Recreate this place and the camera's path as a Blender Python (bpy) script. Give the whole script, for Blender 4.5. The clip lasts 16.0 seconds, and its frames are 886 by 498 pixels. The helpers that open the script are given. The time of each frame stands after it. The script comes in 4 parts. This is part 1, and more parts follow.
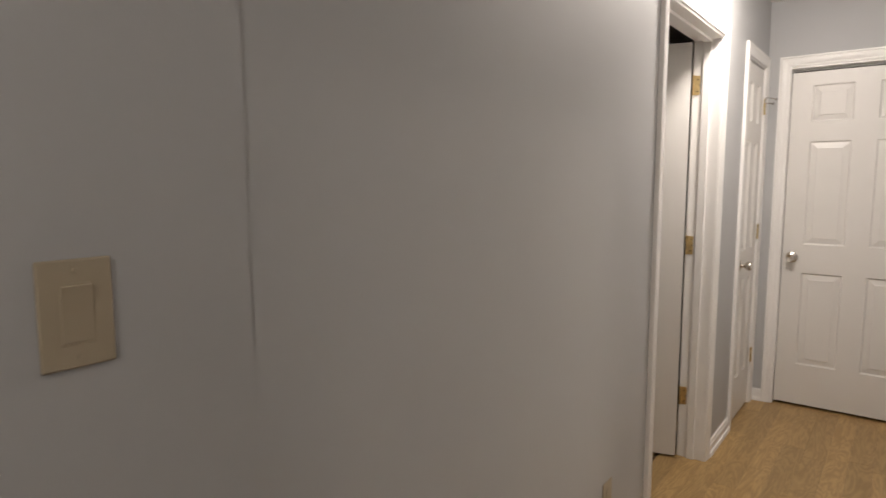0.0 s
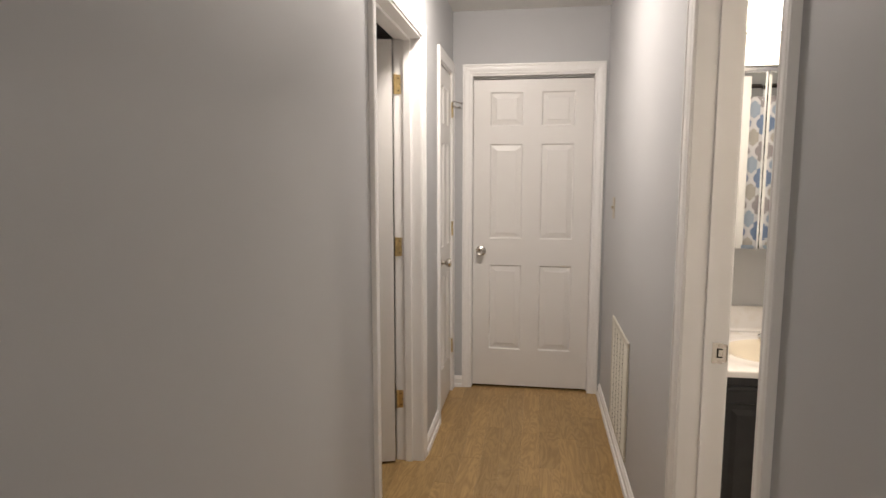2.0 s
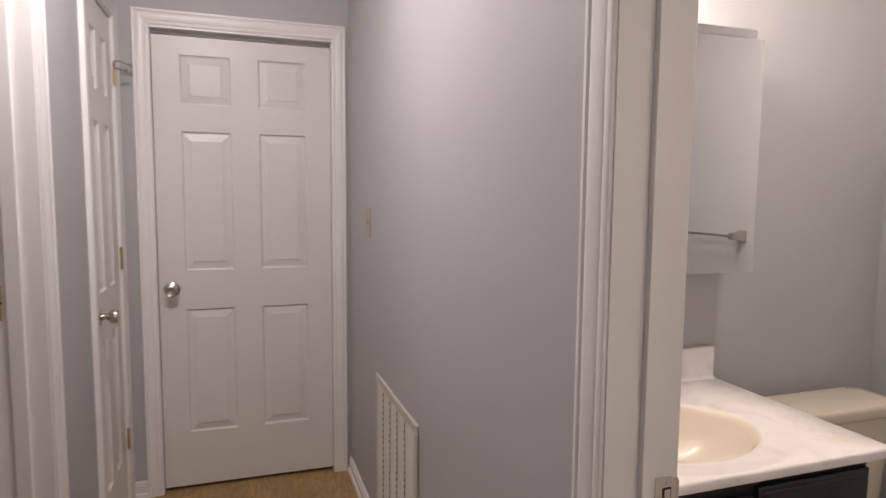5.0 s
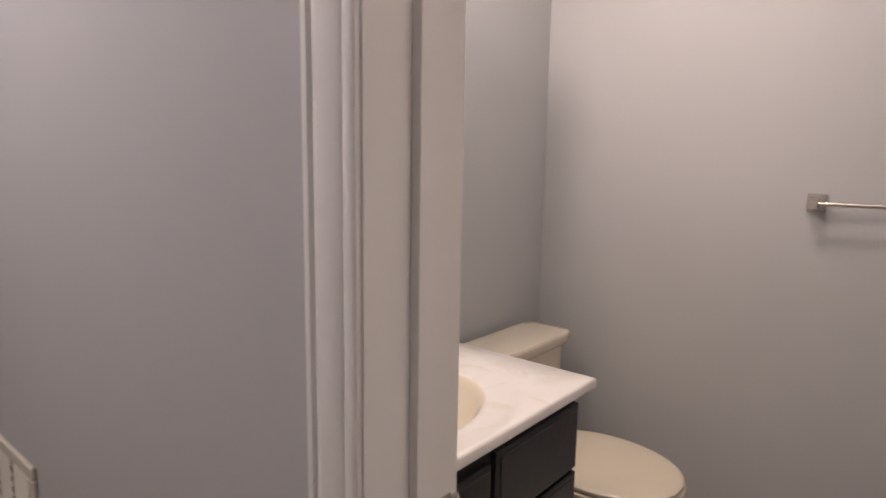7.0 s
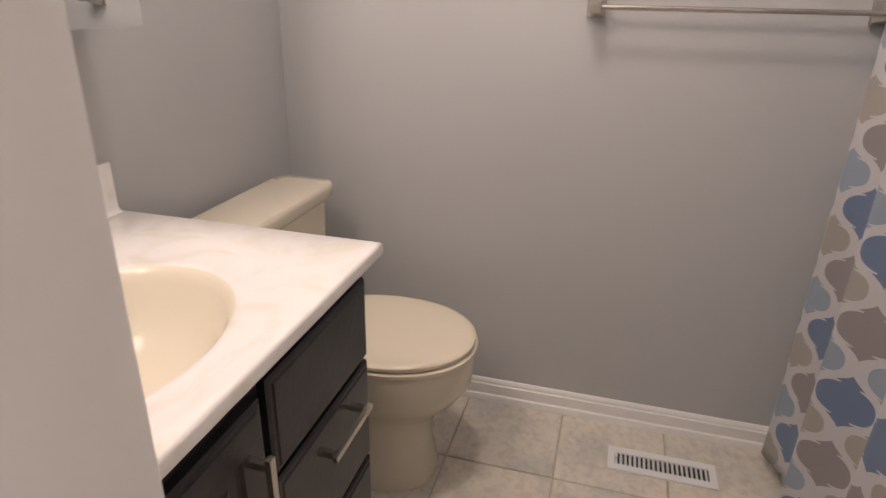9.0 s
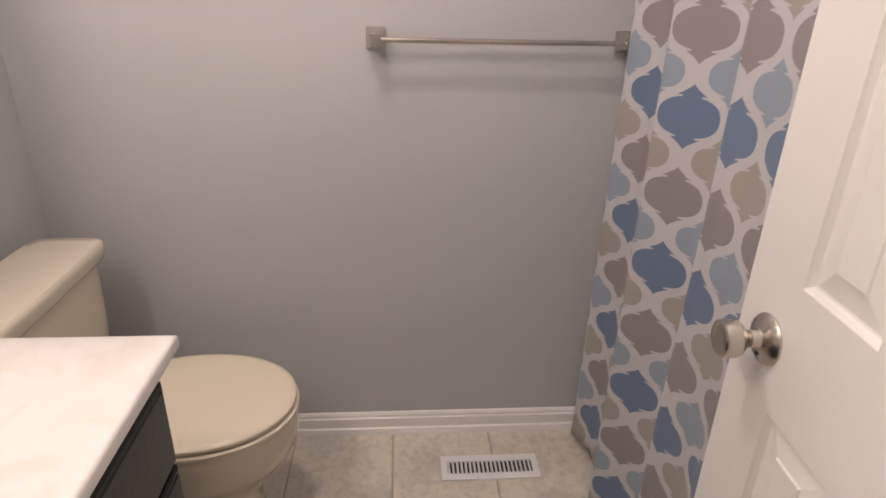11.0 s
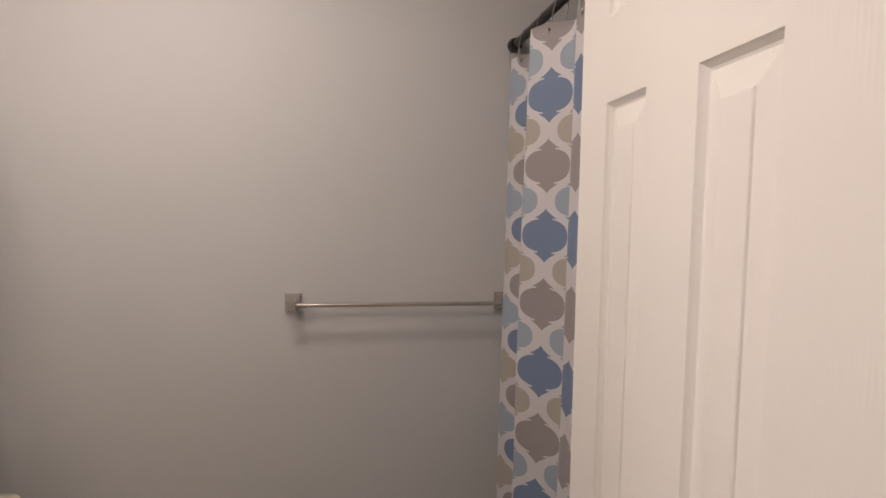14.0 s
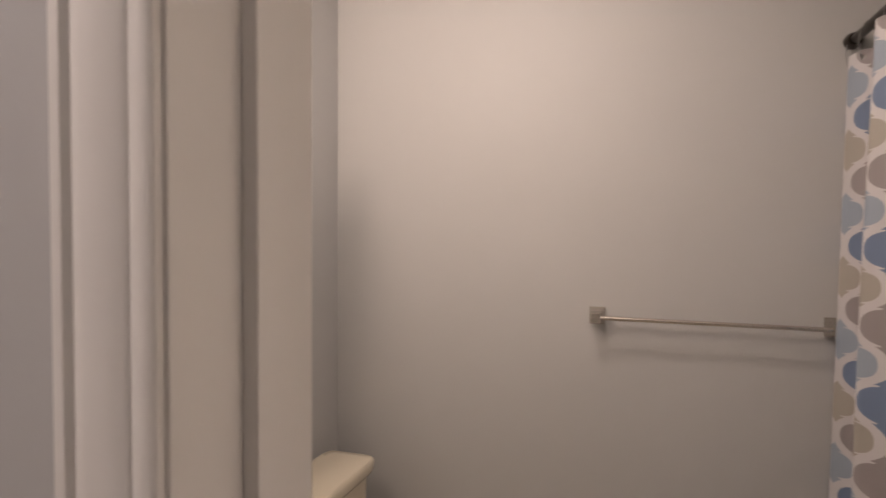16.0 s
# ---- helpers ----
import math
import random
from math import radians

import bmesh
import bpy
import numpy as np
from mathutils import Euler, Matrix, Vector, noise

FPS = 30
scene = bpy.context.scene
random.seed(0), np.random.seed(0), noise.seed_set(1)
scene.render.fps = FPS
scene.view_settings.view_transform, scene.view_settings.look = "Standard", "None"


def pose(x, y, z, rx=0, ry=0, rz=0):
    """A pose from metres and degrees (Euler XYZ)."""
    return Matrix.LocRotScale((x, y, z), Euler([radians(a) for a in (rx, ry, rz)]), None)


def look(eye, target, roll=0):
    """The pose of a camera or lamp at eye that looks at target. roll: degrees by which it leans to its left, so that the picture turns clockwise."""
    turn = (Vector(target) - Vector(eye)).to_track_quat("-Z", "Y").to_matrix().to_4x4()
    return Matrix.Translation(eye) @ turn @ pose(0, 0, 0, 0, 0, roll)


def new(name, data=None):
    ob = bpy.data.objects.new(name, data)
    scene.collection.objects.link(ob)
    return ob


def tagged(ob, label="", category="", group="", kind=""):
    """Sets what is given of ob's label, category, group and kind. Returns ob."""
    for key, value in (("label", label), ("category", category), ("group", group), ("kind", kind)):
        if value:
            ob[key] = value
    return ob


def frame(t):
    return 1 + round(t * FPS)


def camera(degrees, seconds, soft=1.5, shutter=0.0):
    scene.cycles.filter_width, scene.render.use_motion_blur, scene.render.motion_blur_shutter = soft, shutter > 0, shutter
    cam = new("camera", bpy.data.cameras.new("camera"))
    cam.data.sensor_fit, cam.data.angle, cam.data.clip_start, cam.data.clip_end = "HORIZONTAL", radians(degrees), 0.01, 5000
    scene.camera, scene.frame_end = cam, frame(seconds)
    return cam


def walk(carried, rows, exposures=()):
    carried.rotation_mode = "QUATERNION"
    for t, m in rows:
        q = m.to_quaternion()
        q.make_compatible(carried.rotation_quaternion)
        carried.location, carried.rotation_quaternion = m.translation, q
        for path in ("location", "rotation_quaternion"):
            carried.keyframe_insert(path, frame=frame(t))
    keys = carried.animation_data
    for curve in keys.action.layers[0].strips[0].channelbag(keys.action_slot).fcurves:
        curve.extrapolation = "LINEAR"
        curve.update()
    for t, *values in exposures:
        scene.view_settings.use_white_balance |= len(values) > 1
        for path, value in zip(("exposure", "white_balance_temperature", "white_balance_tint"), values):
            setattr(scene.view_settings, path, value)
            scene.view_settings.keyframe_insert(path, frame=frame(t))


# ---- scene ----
# ---- camera and walk ----
cam = camera(72.2, 16.0, soft=1.4, shutter=0.3)
PATH = [
    (0, (0.044, 0.041, 1.392), (-1.162, 1.62, 1.167), -0.1),
    (0.5, (-0.031, 0.092, 1.421), (-1.008, 1.82, 1.186), -0.0),
    (1, (-0.085, 0.147, 1.417), (-0.817, 1.993, 1.182), 0.0),
    (1.5, (-0.116, 0.195, 1.416), (-0.619, 2.117, 1.18), -0.0),
    (2, (-0.136, 0.281, 1.413), (-0.439, 2.243, 1.174), -0.0),
    (2.5, (-0.155, 0.442, 1.426), (-0.318, 2.421, 1.187), -0.1),
    (3, (-0.193, 0.622, 1.423), (-0.246, 2.609, 1.204), -0.2),
    (3.2, (-0.215, 0.698, 1.414), (-0.225, 2.687, 1.206), -0.1),
    (5.3, (-0.204, 1.416, 1.352), (0.544, 3.262, 1.168), 0.5),
    (5.5, (-0.191, 1.452, 1.348), (0.633, 3.264, 1.161), 0.5),
    (6, (-0.158, 1.563, 1.34), (0.918, 3.237, 1.136), 0.6),
    (6.5, (-0.119, 1.633, 1.322), (1.196, 3.122, 1.09), 0.8),
    (7, (-0.064, 1.698, 1.283), (1.454, 2.966, 0.991), 0.9),
    (7.5, (0.034, 1.759, 1.223), (1.7, 2.801, 0.849), 0.9),
    (8, (0.122, 1.822, 1.192), (1.855, 2.672, 0.67), 0.7),
    (8.2, (0.148, 1.845, 1.186), (1.893, 2.63, 0.604), 0.7),
    (10.3, (0.359, 1.95, 1.249), (2.16, 1.986, 0.379), 1.6),
    (10.5, (0.357, 1.944, 1.264), (2.159, 1.93, 0.398), 1.4),
    (11, (0.344, 1.929, 1.312), (2.166, 1.788, 0.5), 1.4),
    (11.5, (0.314, 1.917, 1.355), (2.175, 1.698, 0.655), 1.1),
    (12, (0.278, 1.901, 1.387), (2.173, 1.628, 0.808), 1.0),
    (12.5, (0.226, 1.889, 1.426), (2.147, 1.587, 0.963), 0.8),
    (13, (0.176, 1.882, 1.452), (2.121, 1.569, 1.11), 0.7),
    (13.5, (0.149, 1.862, 1.468), (2.11, 1.545, 1.232), 0.6),
    (14, (0.126, 1.814, 1.475), (2.099, 1.523, 1.316), 0.8),
    (14.5, (0.093, 1.778, 1.473), (2.083, 1.615, 1.362), 0.5),
    (15, (0.069, 1.772, 1.468), (2.065, 1.865, 1.379), 0.4),
    (15.5, (0.055, 1.794, 1.463), (2.016, 2.176, 1.379), 0.2),
    (16, (0.037, 1.847, 1.437), (1.931, 2.485, 1.366), 0.4),
]
EXPOSURES = [(0.0, 0.66, 6500, 10), (3.2, 0.54, 6400, 11), (5.5, 0.17, 6250, 21), (7.0, 0.12, 6300, 21), (8.0, 0.36, 6350, 19), (11.0, 0.42, 6280, 20), (14.5, -0.17, 6560, 18), (16.0, -0.10, 6850, 21)]
walk(cam, [(t, look(eye, target, roll)) for t, eye, target, roll in PATH], EXPOSURES)

# ---- world and lights ----
RW, LW, EW = 0.288, -0.680, 4.224          # hall: right wall, left wall, end wall
BX0, BX1, BY0, BY1 = 0.405, 1.879, 0.62, 2.845   # bathroom inside faces
CEIL = 2.44

world = bpy.data.worlds.new("world")
scene.world = world
world.use_nodes = True
world.node_tree.nodes["Background"].inputs[0].default_value = (0.5, 0.55, 0.65, 1)
world.node_tree.nodes["Background"].inputs[1].default_value = 0.02


def lamp(name, place, watts, colour, radius, disc=False):
    """A bulb: a small ball, or the downward disc of a flush ceiling fixture."""
    data = bpy.data.lights.new(name, "AREA" if disc else "POINT")
    data.energy, data.color = watts, colour
    if disc:
        data.shape, data.size = "DISK", 2 * radius
    else:
        data.shadow_soft_size = radius
    ob = new(name, data)
    ob.location = place
    return ob


HALL_LIGHT = (-0.41, 2.85, 2.37)
BATH_LIGHT = (1.17, 2.22, 2.36)
# Unseen fill position, added to brighten the end door and near walls.
REAR_FILL = (-0.1, -1.05, 2.345)
GLOBES = [(0.505, 2.71, 2.005), (0.745, 2.71, 2.005)]
WARM = (1.0, 0.83, 0.64)
lamp("hall_bulb", HALL_LIGHT, 14.0, (1.0, 0.90, 0.81), 0.08)
lamp("hall_bulb", HALL_LIGHT, 7.0, (1.0, 0.90, 0.81), 0.12, True)
lamp("bath_bulb", BATH_LIGHT, 5.8, (1.0, 0.88, 0.74), 0.10, True)
# Added fill lamp at the rear, no known fixture.
lamp("rear_bulb", REAR_FILL, 12.0, (1.0, 0.90, 0.80), 0.08)
for g in GLOBES:
    lamp("vanity_bulb", g, 7.4, WARM, 0.045)


# ---- materials ----
def material(name, colour, rough=0.5, metal=0.0, tint=None, scale=8.0, amount=0.5, bump=0.0, bump_scale=200.0, rough_vary=0.0, coat=0.0):
    """A painted or plain surface: two scales of colour change and a fine relief."""
    m = bpy.data.materials.new(name)
    m.use_nodes = True
    n, link = m.node_tree.nodes, m.node_tree.links.new
    b = n["Principled BSDF"]
    b.inputs["Roughness"].default_value, b.inputs["Metallic"].default_value = rough, metal
    b.inputs["Coat Weight"].default_value = coat
    where = n.new("ShaderNodeTexCoord")
    big = n.new("ShaderNodeTexNoise")
    big.inputs["Scale"].default_value, big.inputs["Detail"].default_value = scale, 5
    link(where.outputs["Object"], big.inputs["Vector"])
    mix = n.new("ShaderNodeMix")
    mix.data_type = "RGBA"
    tint = tint or [c * 0.9 for c in colour]
    mix.inputs[6].default_value, mix.inputs[7].default_value = (*colour, 1), (*tint, 1)
    fac = n.new("ShaderNodeMapRange")
    fac.inputs[1].default_value, fac.inputs[2].default_value, fac.inputs[4].default_value = 0.35, 0.7, amount
    link(big.outputs[0], fac.inputs[0])
    link(fac.outputs[0], mix.inputs[0])
    link(mix.outputs[2], b.inputs["Base Color"])
    if rough_vary:
        rv = n.new("ShaderNodeMapRange")
        rv.inputs[3].default_value, rv.inputs[4].default_value = rough - rough_vary, rough + rough_vary
        link(big.outputs[0], rv.inputs[0])
        link(rv.outputs[0], b.inputs["Roughness"])
    if bump:
        fine = n.new("ShaderNodeTexNoise")
        fine.inputs["Scale"].default_value, fine.inputs["Detail"].default_value = bump_scale, 3
        link(where.outputs["Object"], fine.inputs["Vector"])
        bu = n.new("ShaderNodeBump")
        bu.inputs["Strength"].default_value, bu.inputs["Distance"].default_value = bump, 0.002
        link(fine.outputs[0], bu.inputs["Height"])
        link(bu.outputs[0], b.inputs["Normal"])
    return m


def door_paint():
    """White door skin with a faint pressed wood grain running upright."""
    m = material("door_paint", (0.76, 0.74, 0.715), 0.36, scale=3, amount=0.25)
    n, link = m.node_tree.nodes, m.node_tree.links.new
    where, mapping, grain, bu = n.new("ShaderNodeTexCoord"), n.new("ShaderNodeMapping"), n.new("ShaderNodeTexNoise"), n.new("ShaderNodeBump")
    mapping.inputs["Scale"].default_value = (160, 160, 5)
    grain.inputs["Scale"].default_value, grain.inputs["Detail"].default_value = 1.6, 4
    bu.inputs["Strength"].default_value, bu.inputs["Distance"].default_value = 0.28, 0.0012
    link(where.outputs["Object"], mapping.inputs[0])
    link(mapping.outputs[0], grain.inputs["Vector"])
    link(grain.outputs[0], bu.inputs["Height"])
    link(bu.outputs[0], n["Principled BSDF"].inputs["Normal"])
    return m


def plank_wood():
    m = bpy.data.materials.new("oak_laminate")
    m.use_nodes = True
    n, link = m.node_tree.nodes, m.node_tree.links.new
    b = n["Principled BSDF"]
    b.inputs["Roughness"].default_value = 0.38
    where, info, add = n.new("ShaderNodeTexCoord"), n.new("ShaderNodeObjectInfo"), n.new("ShaderNodeVectorMath")
    shift = n.new("ShaderNodeVectorMath")
    shift.operation = "SCALE"
    shift.inputs[0].default_value = (3.1, 17.3, 5.7)
    link(info.outputs["Random"], shift.inputs["Scale"])
    link(where.outputs["Object"], add.inputs[0])
    link(shift.outputs[0], add.inputs[1])
    stretch = n.new("ShaderNodeMapping")
    stretch.inputs["Scale"].default_value = (9, 1.3, 9)
    link(add.outputs[0], stretch.inputs[0])
    rings = n.new("ShaderNodeTexNoise")
    rings.inputs["Scale"].default_value, rings.inputs["Detail"].default_value, rings.inputs["Distortion"].default_value = 1.3, 3, 1.2
    link(stretch.outputs[0], rings.inputs["Vector"])
    wave = n.new("ShaderNodeMath")
    wave.operation = "PINGPONG"
    wave.inputs[1].default_value = 0.05
    link(rings.outputs[0], wave.inputs[0])
    line = n.new("ShaderNodeMapRange")
    line.inputs[2].default_value = 0.05
    link(wave.outputs[0], line.inputs[0])
    fibre = n.new("ShaderNodeTexNoise")
    fm = n.new("ShaderNodeMapping")
    fm.inputs["Scale"].default_value = (140, 6, 60)
    link(add.outputs[0], fm.inputs[0])
    fibre.inputs["Scale"].default_value, fibre.inputs["Detail"].default_value = 1.0, 4
    link(fm.outputs[0], fibre.inputs["Vector"])
    ramp = n.new("ShaderNodeValToRGB")
    ramp.color_ramp.elements[0].color, ramp.color_ramp.elements[1].color = (0.24, 0.140, 0.048, 1), (0.44, 0.288, 0.118, 1)
    both = n.new("ShaderNodeMath")
    both.operation = "MULTIPLY_ADD"
    both.inputs[1].default_value, both.inputs[2].default_value = 0.62, 0.0
    link(line.outputs[0], both.inputs[0])
    f2 = n.new("ShaderNodeMath")
    f2.operation = "MULTIPLY_ADD"
    f2.inputs[1].default_value = 0.6
    link(fibre.outputs[0], f2.inputs[0])
    link(both.outputs[0], f2.inputs[2])
    link(f2.outputs[0], ramp.inputs[0])
    tone = n.new("ShaderNodeHueSaturation")
    val = n.new("ShaderNodeMapRange")
    val.inputs[3].default_value, val.inputs[4].default_value = 0.88, 1.10
    link(info.outputs["Random"], val.inputs[0])
    link(val.outputs[0], tone.inputs["Value"])
    link(ramp.outputs[0], tone.inputs["Color"])
    link(tone.outputs[0], b.inputs["Base Color"])
    bu = n.new("ShaderNodeBump")
    bu.inputs["Strength"].default_value, bu.inputs["Distance"].default_value = 0.15, 0.001
    link(fibre.outputs[0], bu.inputs["Height"])
    link(bu.outputs[0], b.inputs["Normal"])
    return m


def tile_stone():
    """Beige and grey clouded floor tile with a slightly uneven face."""
    m = bpy.data.materials.new("floor_tile")
    m.use_nodes = True
    n, link = m.node_tree.nodes, m.node_tree.links.new
    b = n["Principled BSDF"]
    b.inputs["Roughness"].default_value = 0.42
    where, info, add, shift = n.new("ShaderNodeTexCoord"), n.new("ShaderNodeObjectInfo"), n.new("ShaderNodeVectorMath"), n.new("ShaderNodeVectorMath")
    shift.operation = "SCALE"
    shift.inputs[0].default_value = (13, 7, 5)
    link(info.outputs["Random"], shift.inputs["Scale"])
    link(where.outputs["Object"], add.inputs[0])
    link(shift.outputs[0], add.inputs[1])
    cloud, speck = n.new("ShaderNodeTexNoise"), n.new("ShaderNodeTexNoise")
    cloud.inputs["Scale"].default_value, cloud.inputs["Detail"].default_value, cloud.inputs["Distortion"].default_value = 7, 6, 0.7
    speck.inputs["Scale"].default_value, speck.inputs["Detail"].default_value = 45, 5
    ramp = n.new("ShaderNodeValToRGB")
    e = ramp.color_ramp.elements
    e[0].position, e[0].color = 0.33, (0.57, 0.545, 0.50, 1)
    e[1].position, e[1].color = 0.68, (0.76, 0.69, 0.58, 1)
    mid = e.new(0.5)
    mid.color = (0.69, 0.64, 0.56, 1)
    for t in (cloud, speck):
        link(add.outputs[0], t.inputs["Vector"])
    link(cloud.outputs[0], ramp.inputs[0])
    mix = n.new("ShaderNodeMix")
    mix.data_type, mix.blend_type = "RGBA", "MULTIPLY"
    pale = n.new("ShaderNodeMapRange")
    pale.inputs[1].default_value, pale.inputs[2].default_value, pale.inputs[3].default_value = 0.35, 0.55, 0.80
    link(speck.outputs[0], pale.inputs[0])
    mix.inputs[0].default_value = 0.8
    link(ramp.outputs[0], mix.inputs[6])
    link(pale.outputs[0], mix.inputs[7])
    link(mix.outputs[2], b.inputs["Base Color"])
    bu = n.new("ShaderNodeBump")
    bu.inputs["Strength"].default_value, bu.inputs["Distance"].default_value = 0.35, 0.002
    link(speck.outputs[0], bu.inputs["Height"])
    link(bu.outputs[0], b.inputs["Normal"])
    return m


def cultured_marble():
    """Cream marble top with soft swirls."""
    m = bpy.data.materials.new("cultured_marble")
    m.use_nodes = True
    n, link = m.node_tree.nodes, m.node_tree.links.new
    b = n["Principled BSDF"]
    b.inputs["Roughness"].default_value, b.inputs["Coat Weight"].default_value = 0.22, 0.3
    where, swirl, fac, mix = n.new("ShaderNodeTexCoord"), n.new("ShaderNodeTexNoise"), n.new("ShaderNodeMapRange"), n.new("ShaderNodeMix")
    swirl.inputs["Scale"].default_value, swirl.inputs["Detail"].default_value, swirl.inputs["Distortion"].default_value = 7, 5, 2.4
    fac.inputs[1].default_value, fac.inputs[2].default_value = 0.48, 0.72
    mix.data_type = "RGBA"
    mix.inputs[6].default_value, mix.inputs[7].default_value = (0.83, 0.80, 0.775, 1), (0.76, 0.71, 0.645, 1)
    link(where.outputs["Object"], swirl.inputs["Vector"])
    link(swirl.outputs[0], fac.inputs[0])
    link(fac.outputs[0], mix.inputs[0])
    link(mix.outputs[2], b.inputs["Base Color"])
    return m


PRINT_W, PRINT_H = 0.154, 0.156              # repeat of the curtain print


def curtain_cloth():
    """Printed lattice: rounded medallions in one row, pointed ones in the next, white bands between."""
    m = bpy.data.materials.new("curtain_print")
    m.use_nodes = True
    n, link = m.node_tree.nodes, m.node_tree.links.new
    b = n["Principled BSDF"]
    b.inputs["Roughness"].default_value = 0.55
    b.inputs["Sheen Weight"].default_value = 0.15
    uv, split = n.new("ShaderNodeUVMap"), n.new("ShaderNodeSeparateXYZ")
    link(uv.outputs[0], split.inputs[0])

    def calc(op, a, c=None, d=None):
        q = n.new("ShaderNodeMath")
        q.operation = op
        for i, v in enumerate((a, c, d)):
            if v is None:
                continue
            if isinstance(v, (int, float)):
                q.inputs[i].default_value = v
            else:
                link(v, q.inputs[i])
        return q.outputs[0]

    px, py = calc("MULTIPLY", split.outputs[0], 1 / PRINT_W), calc("MULTIPLY", split.outputs[1], 1 / PRINT_H)

    def cell(v, off):
        return calc("SUBTRACT", calc("FRACT", calc("ADD", v, off)), 0.5)

    def medallion(u, v, a, c, neck, flare, tip):
        """A wide belly, a narrow neck with barbs beside it, and a pointed end above and below."""
        au, av = calc("ABSOLUTE", u), calc("ABSOLUTE", v)
        belly = calc("LESS_THAN", calc("ADD", calc("POWER", calc("DIVIDE", au, a), 2.4), calc("POWER", calc("DIVIDE", av, c), 2.3)), 1.0)
        stem = calc("MULTIPLY", calc("LESS_THAN", au, neck), calc("LESS_THAN", av, c + 0.03))
        reach = calc("MAXIMUM", calc("SUBTRACT", 1.0, calc("DIVIDE", calc("SUBTRACT", av, c + 0.012), tip - c - 0.012)), 0.0)
        spire = calc("LESS_THAN", au, calc("MULTIPLY", calc("POWER", reach, 1.4), flare))
        spire = calc("MULTIPLY", spire, calc("GREATER_THAN", av, c + 0.012))
        return calc("MAXIMUM", calc("MAXIMUM", belly, spire), stem)

    in_a = medallion(cell(px, 0.5), cell(py, 0.5), 0.345, 0.205, 0.085, 0.15, 0.345)
    in_b = medallion(cell(px, 0.0), cell(py, 0.0), 0.412, 0.240, 0.125, 0.20, 0.395)
    row_a = calc("GREATER_THAN", calc("FRACT", calc("MULTIPLY", calc("FLOOR", calc("ADD", py, 0.5)), 0.5)), 0.25)
    row_b = calc("GREATER_THAN", calc("FRACT", calc("MULTIPLY", calc("FLOOR", py), 0.5)), 0.25)

    def blend(fac, c0, c1):
        q = n.new("ShaderNodeMix")
        q.data_type = "RGBA"
        link(fac, q.inputs[0])
        for i, c in ((6, c0), (7, c1)):
            if isinstance(c, tuple):
                q.inputs[i].default_value = (*c, 1)
            else:
                link(c, q.inputs[i])
        return q.outputs[2]

    col_a = blend(row_a, (0.41, 0.38, 0.345), (0.325, 0.385, 0.475))
    col_b = blend(row_b, (0.165, 0.225, 0.355), (0.315, 0.285, 0.295))
    white = (0.62, 0.605, 0.625)
    col = blend(in_b, blend(in_a, white, col_a), col_b)
    link(col, b.inputs["Base Color"])
    weave, bu = n.new("ShaderNodeTexNoise"), n.new("ShaderNodeBump")
    weave.inputs["Scale"].default_value, weave.inputs["Detail"].default_value = 14, 4
    bu.inputs["Strength"].default_value, bu.inputs["Distance"].default_value = 0.5, 0.006
    link(uv.outputs[0], weave.inputs["Vector"])
    link(weave.outputs[0], bu.inputs["Height"])
    link(bu.outputs[0], b.inputs["Normal"])
    thin = n.new("ShaderNodeBsdfTranslucent")
    link(col, thin.inputs[0])
    both = n.new("ShaderNodeMixShader")
    both.inputs[0].default_value = 0.18
    link(b.outputs[0], both.inputs[1])
    link(thin.outputs[0], both.inputs[2])
    link(both.outputs[0], n["Material Output"].inputs[0])
    return m


def glow(name, colour, strength):
    m = bpy.data.materials.new(name)
    m.use_nodes = True
    b = m.node_tree.nodes["Principled BSDF"]
    b.inputs["Base Color"].default_value = (0.9, 0.9, 0.88, 1)
    b.inputs["Emission Color"].default_value = (*colour, 1)
    b.inputs["Emission Strength"].default_value = strength
    return m


def brushed(name, colour, rough):
    m = material(name, colour, rough, 1.0, scale=30, amount=0.3, bump=0.06, bump_scale=300, rough_vary=0.05)
    return m


PAINT = material("grey_wall_paint", (0.500, 0.503, 0.512), 0.6, tint=(0.470, 0.472, 0.478), scale=1.8, amount=0.5, bump=0.07, bump_scale=260)
PAINT.node_tree.nodes["Principled BSDF"].inputs["Specular IOR Level"].default_value = 0.3
CEILING = material("white_ceiling_paint", (0.76, 0.75, 0.73), 0.8, scale=2, amount=0.3, bump=0.3, bump_scale=120)
TRIM = material("white_trim_paint", (0.86, 0.845, 0.83), 0.33, scale=4, amount=0.25, bump=0.08, bump_scale=60)
DOOR = door_paint()
WOOD = plank_wood()
UNDER = material("dark_underlay", (0.06, 0.035, 0.02), 0.8)
TILE = tile_stone()
GROUT = material("tan_grout", (0.52, 0.45, 0.36), 0.85, tint=(0.43, 0.37, 0.29), scale=12, amount=0.8, bump=0.4, bump_scale=300)
MARBLE = cultured_marble()
BOWL = material("bisque_bowl", (0.78, 0.71, 0.585), 0.2, scale=4, amount=0.2, coat=0.3)
BISQUE = material("bisque_porcelain", (0.71, 0.645, 0.525), 0.14, scale=3, amount=0.15, coat=0.4)
SEAT = material("bisque_plastic", (0.74, 0.66, 0.53), 0.22, scale=3, amount=0.15)
BLACK = material("black_stained_wood", (0.013, 0.013, 0.015), 0.30, tint=(0.024, 0.024, 0.026), scale=20, amount=0.8, bump=0.25, bump_scale=60)
NICKEL = brushed("brushed_nickel", (0.60, 0.56, 0.51), 0.25)
CHROME = brushed("polished_chrome", (0.82, 0.82, 0.83), 0.07)
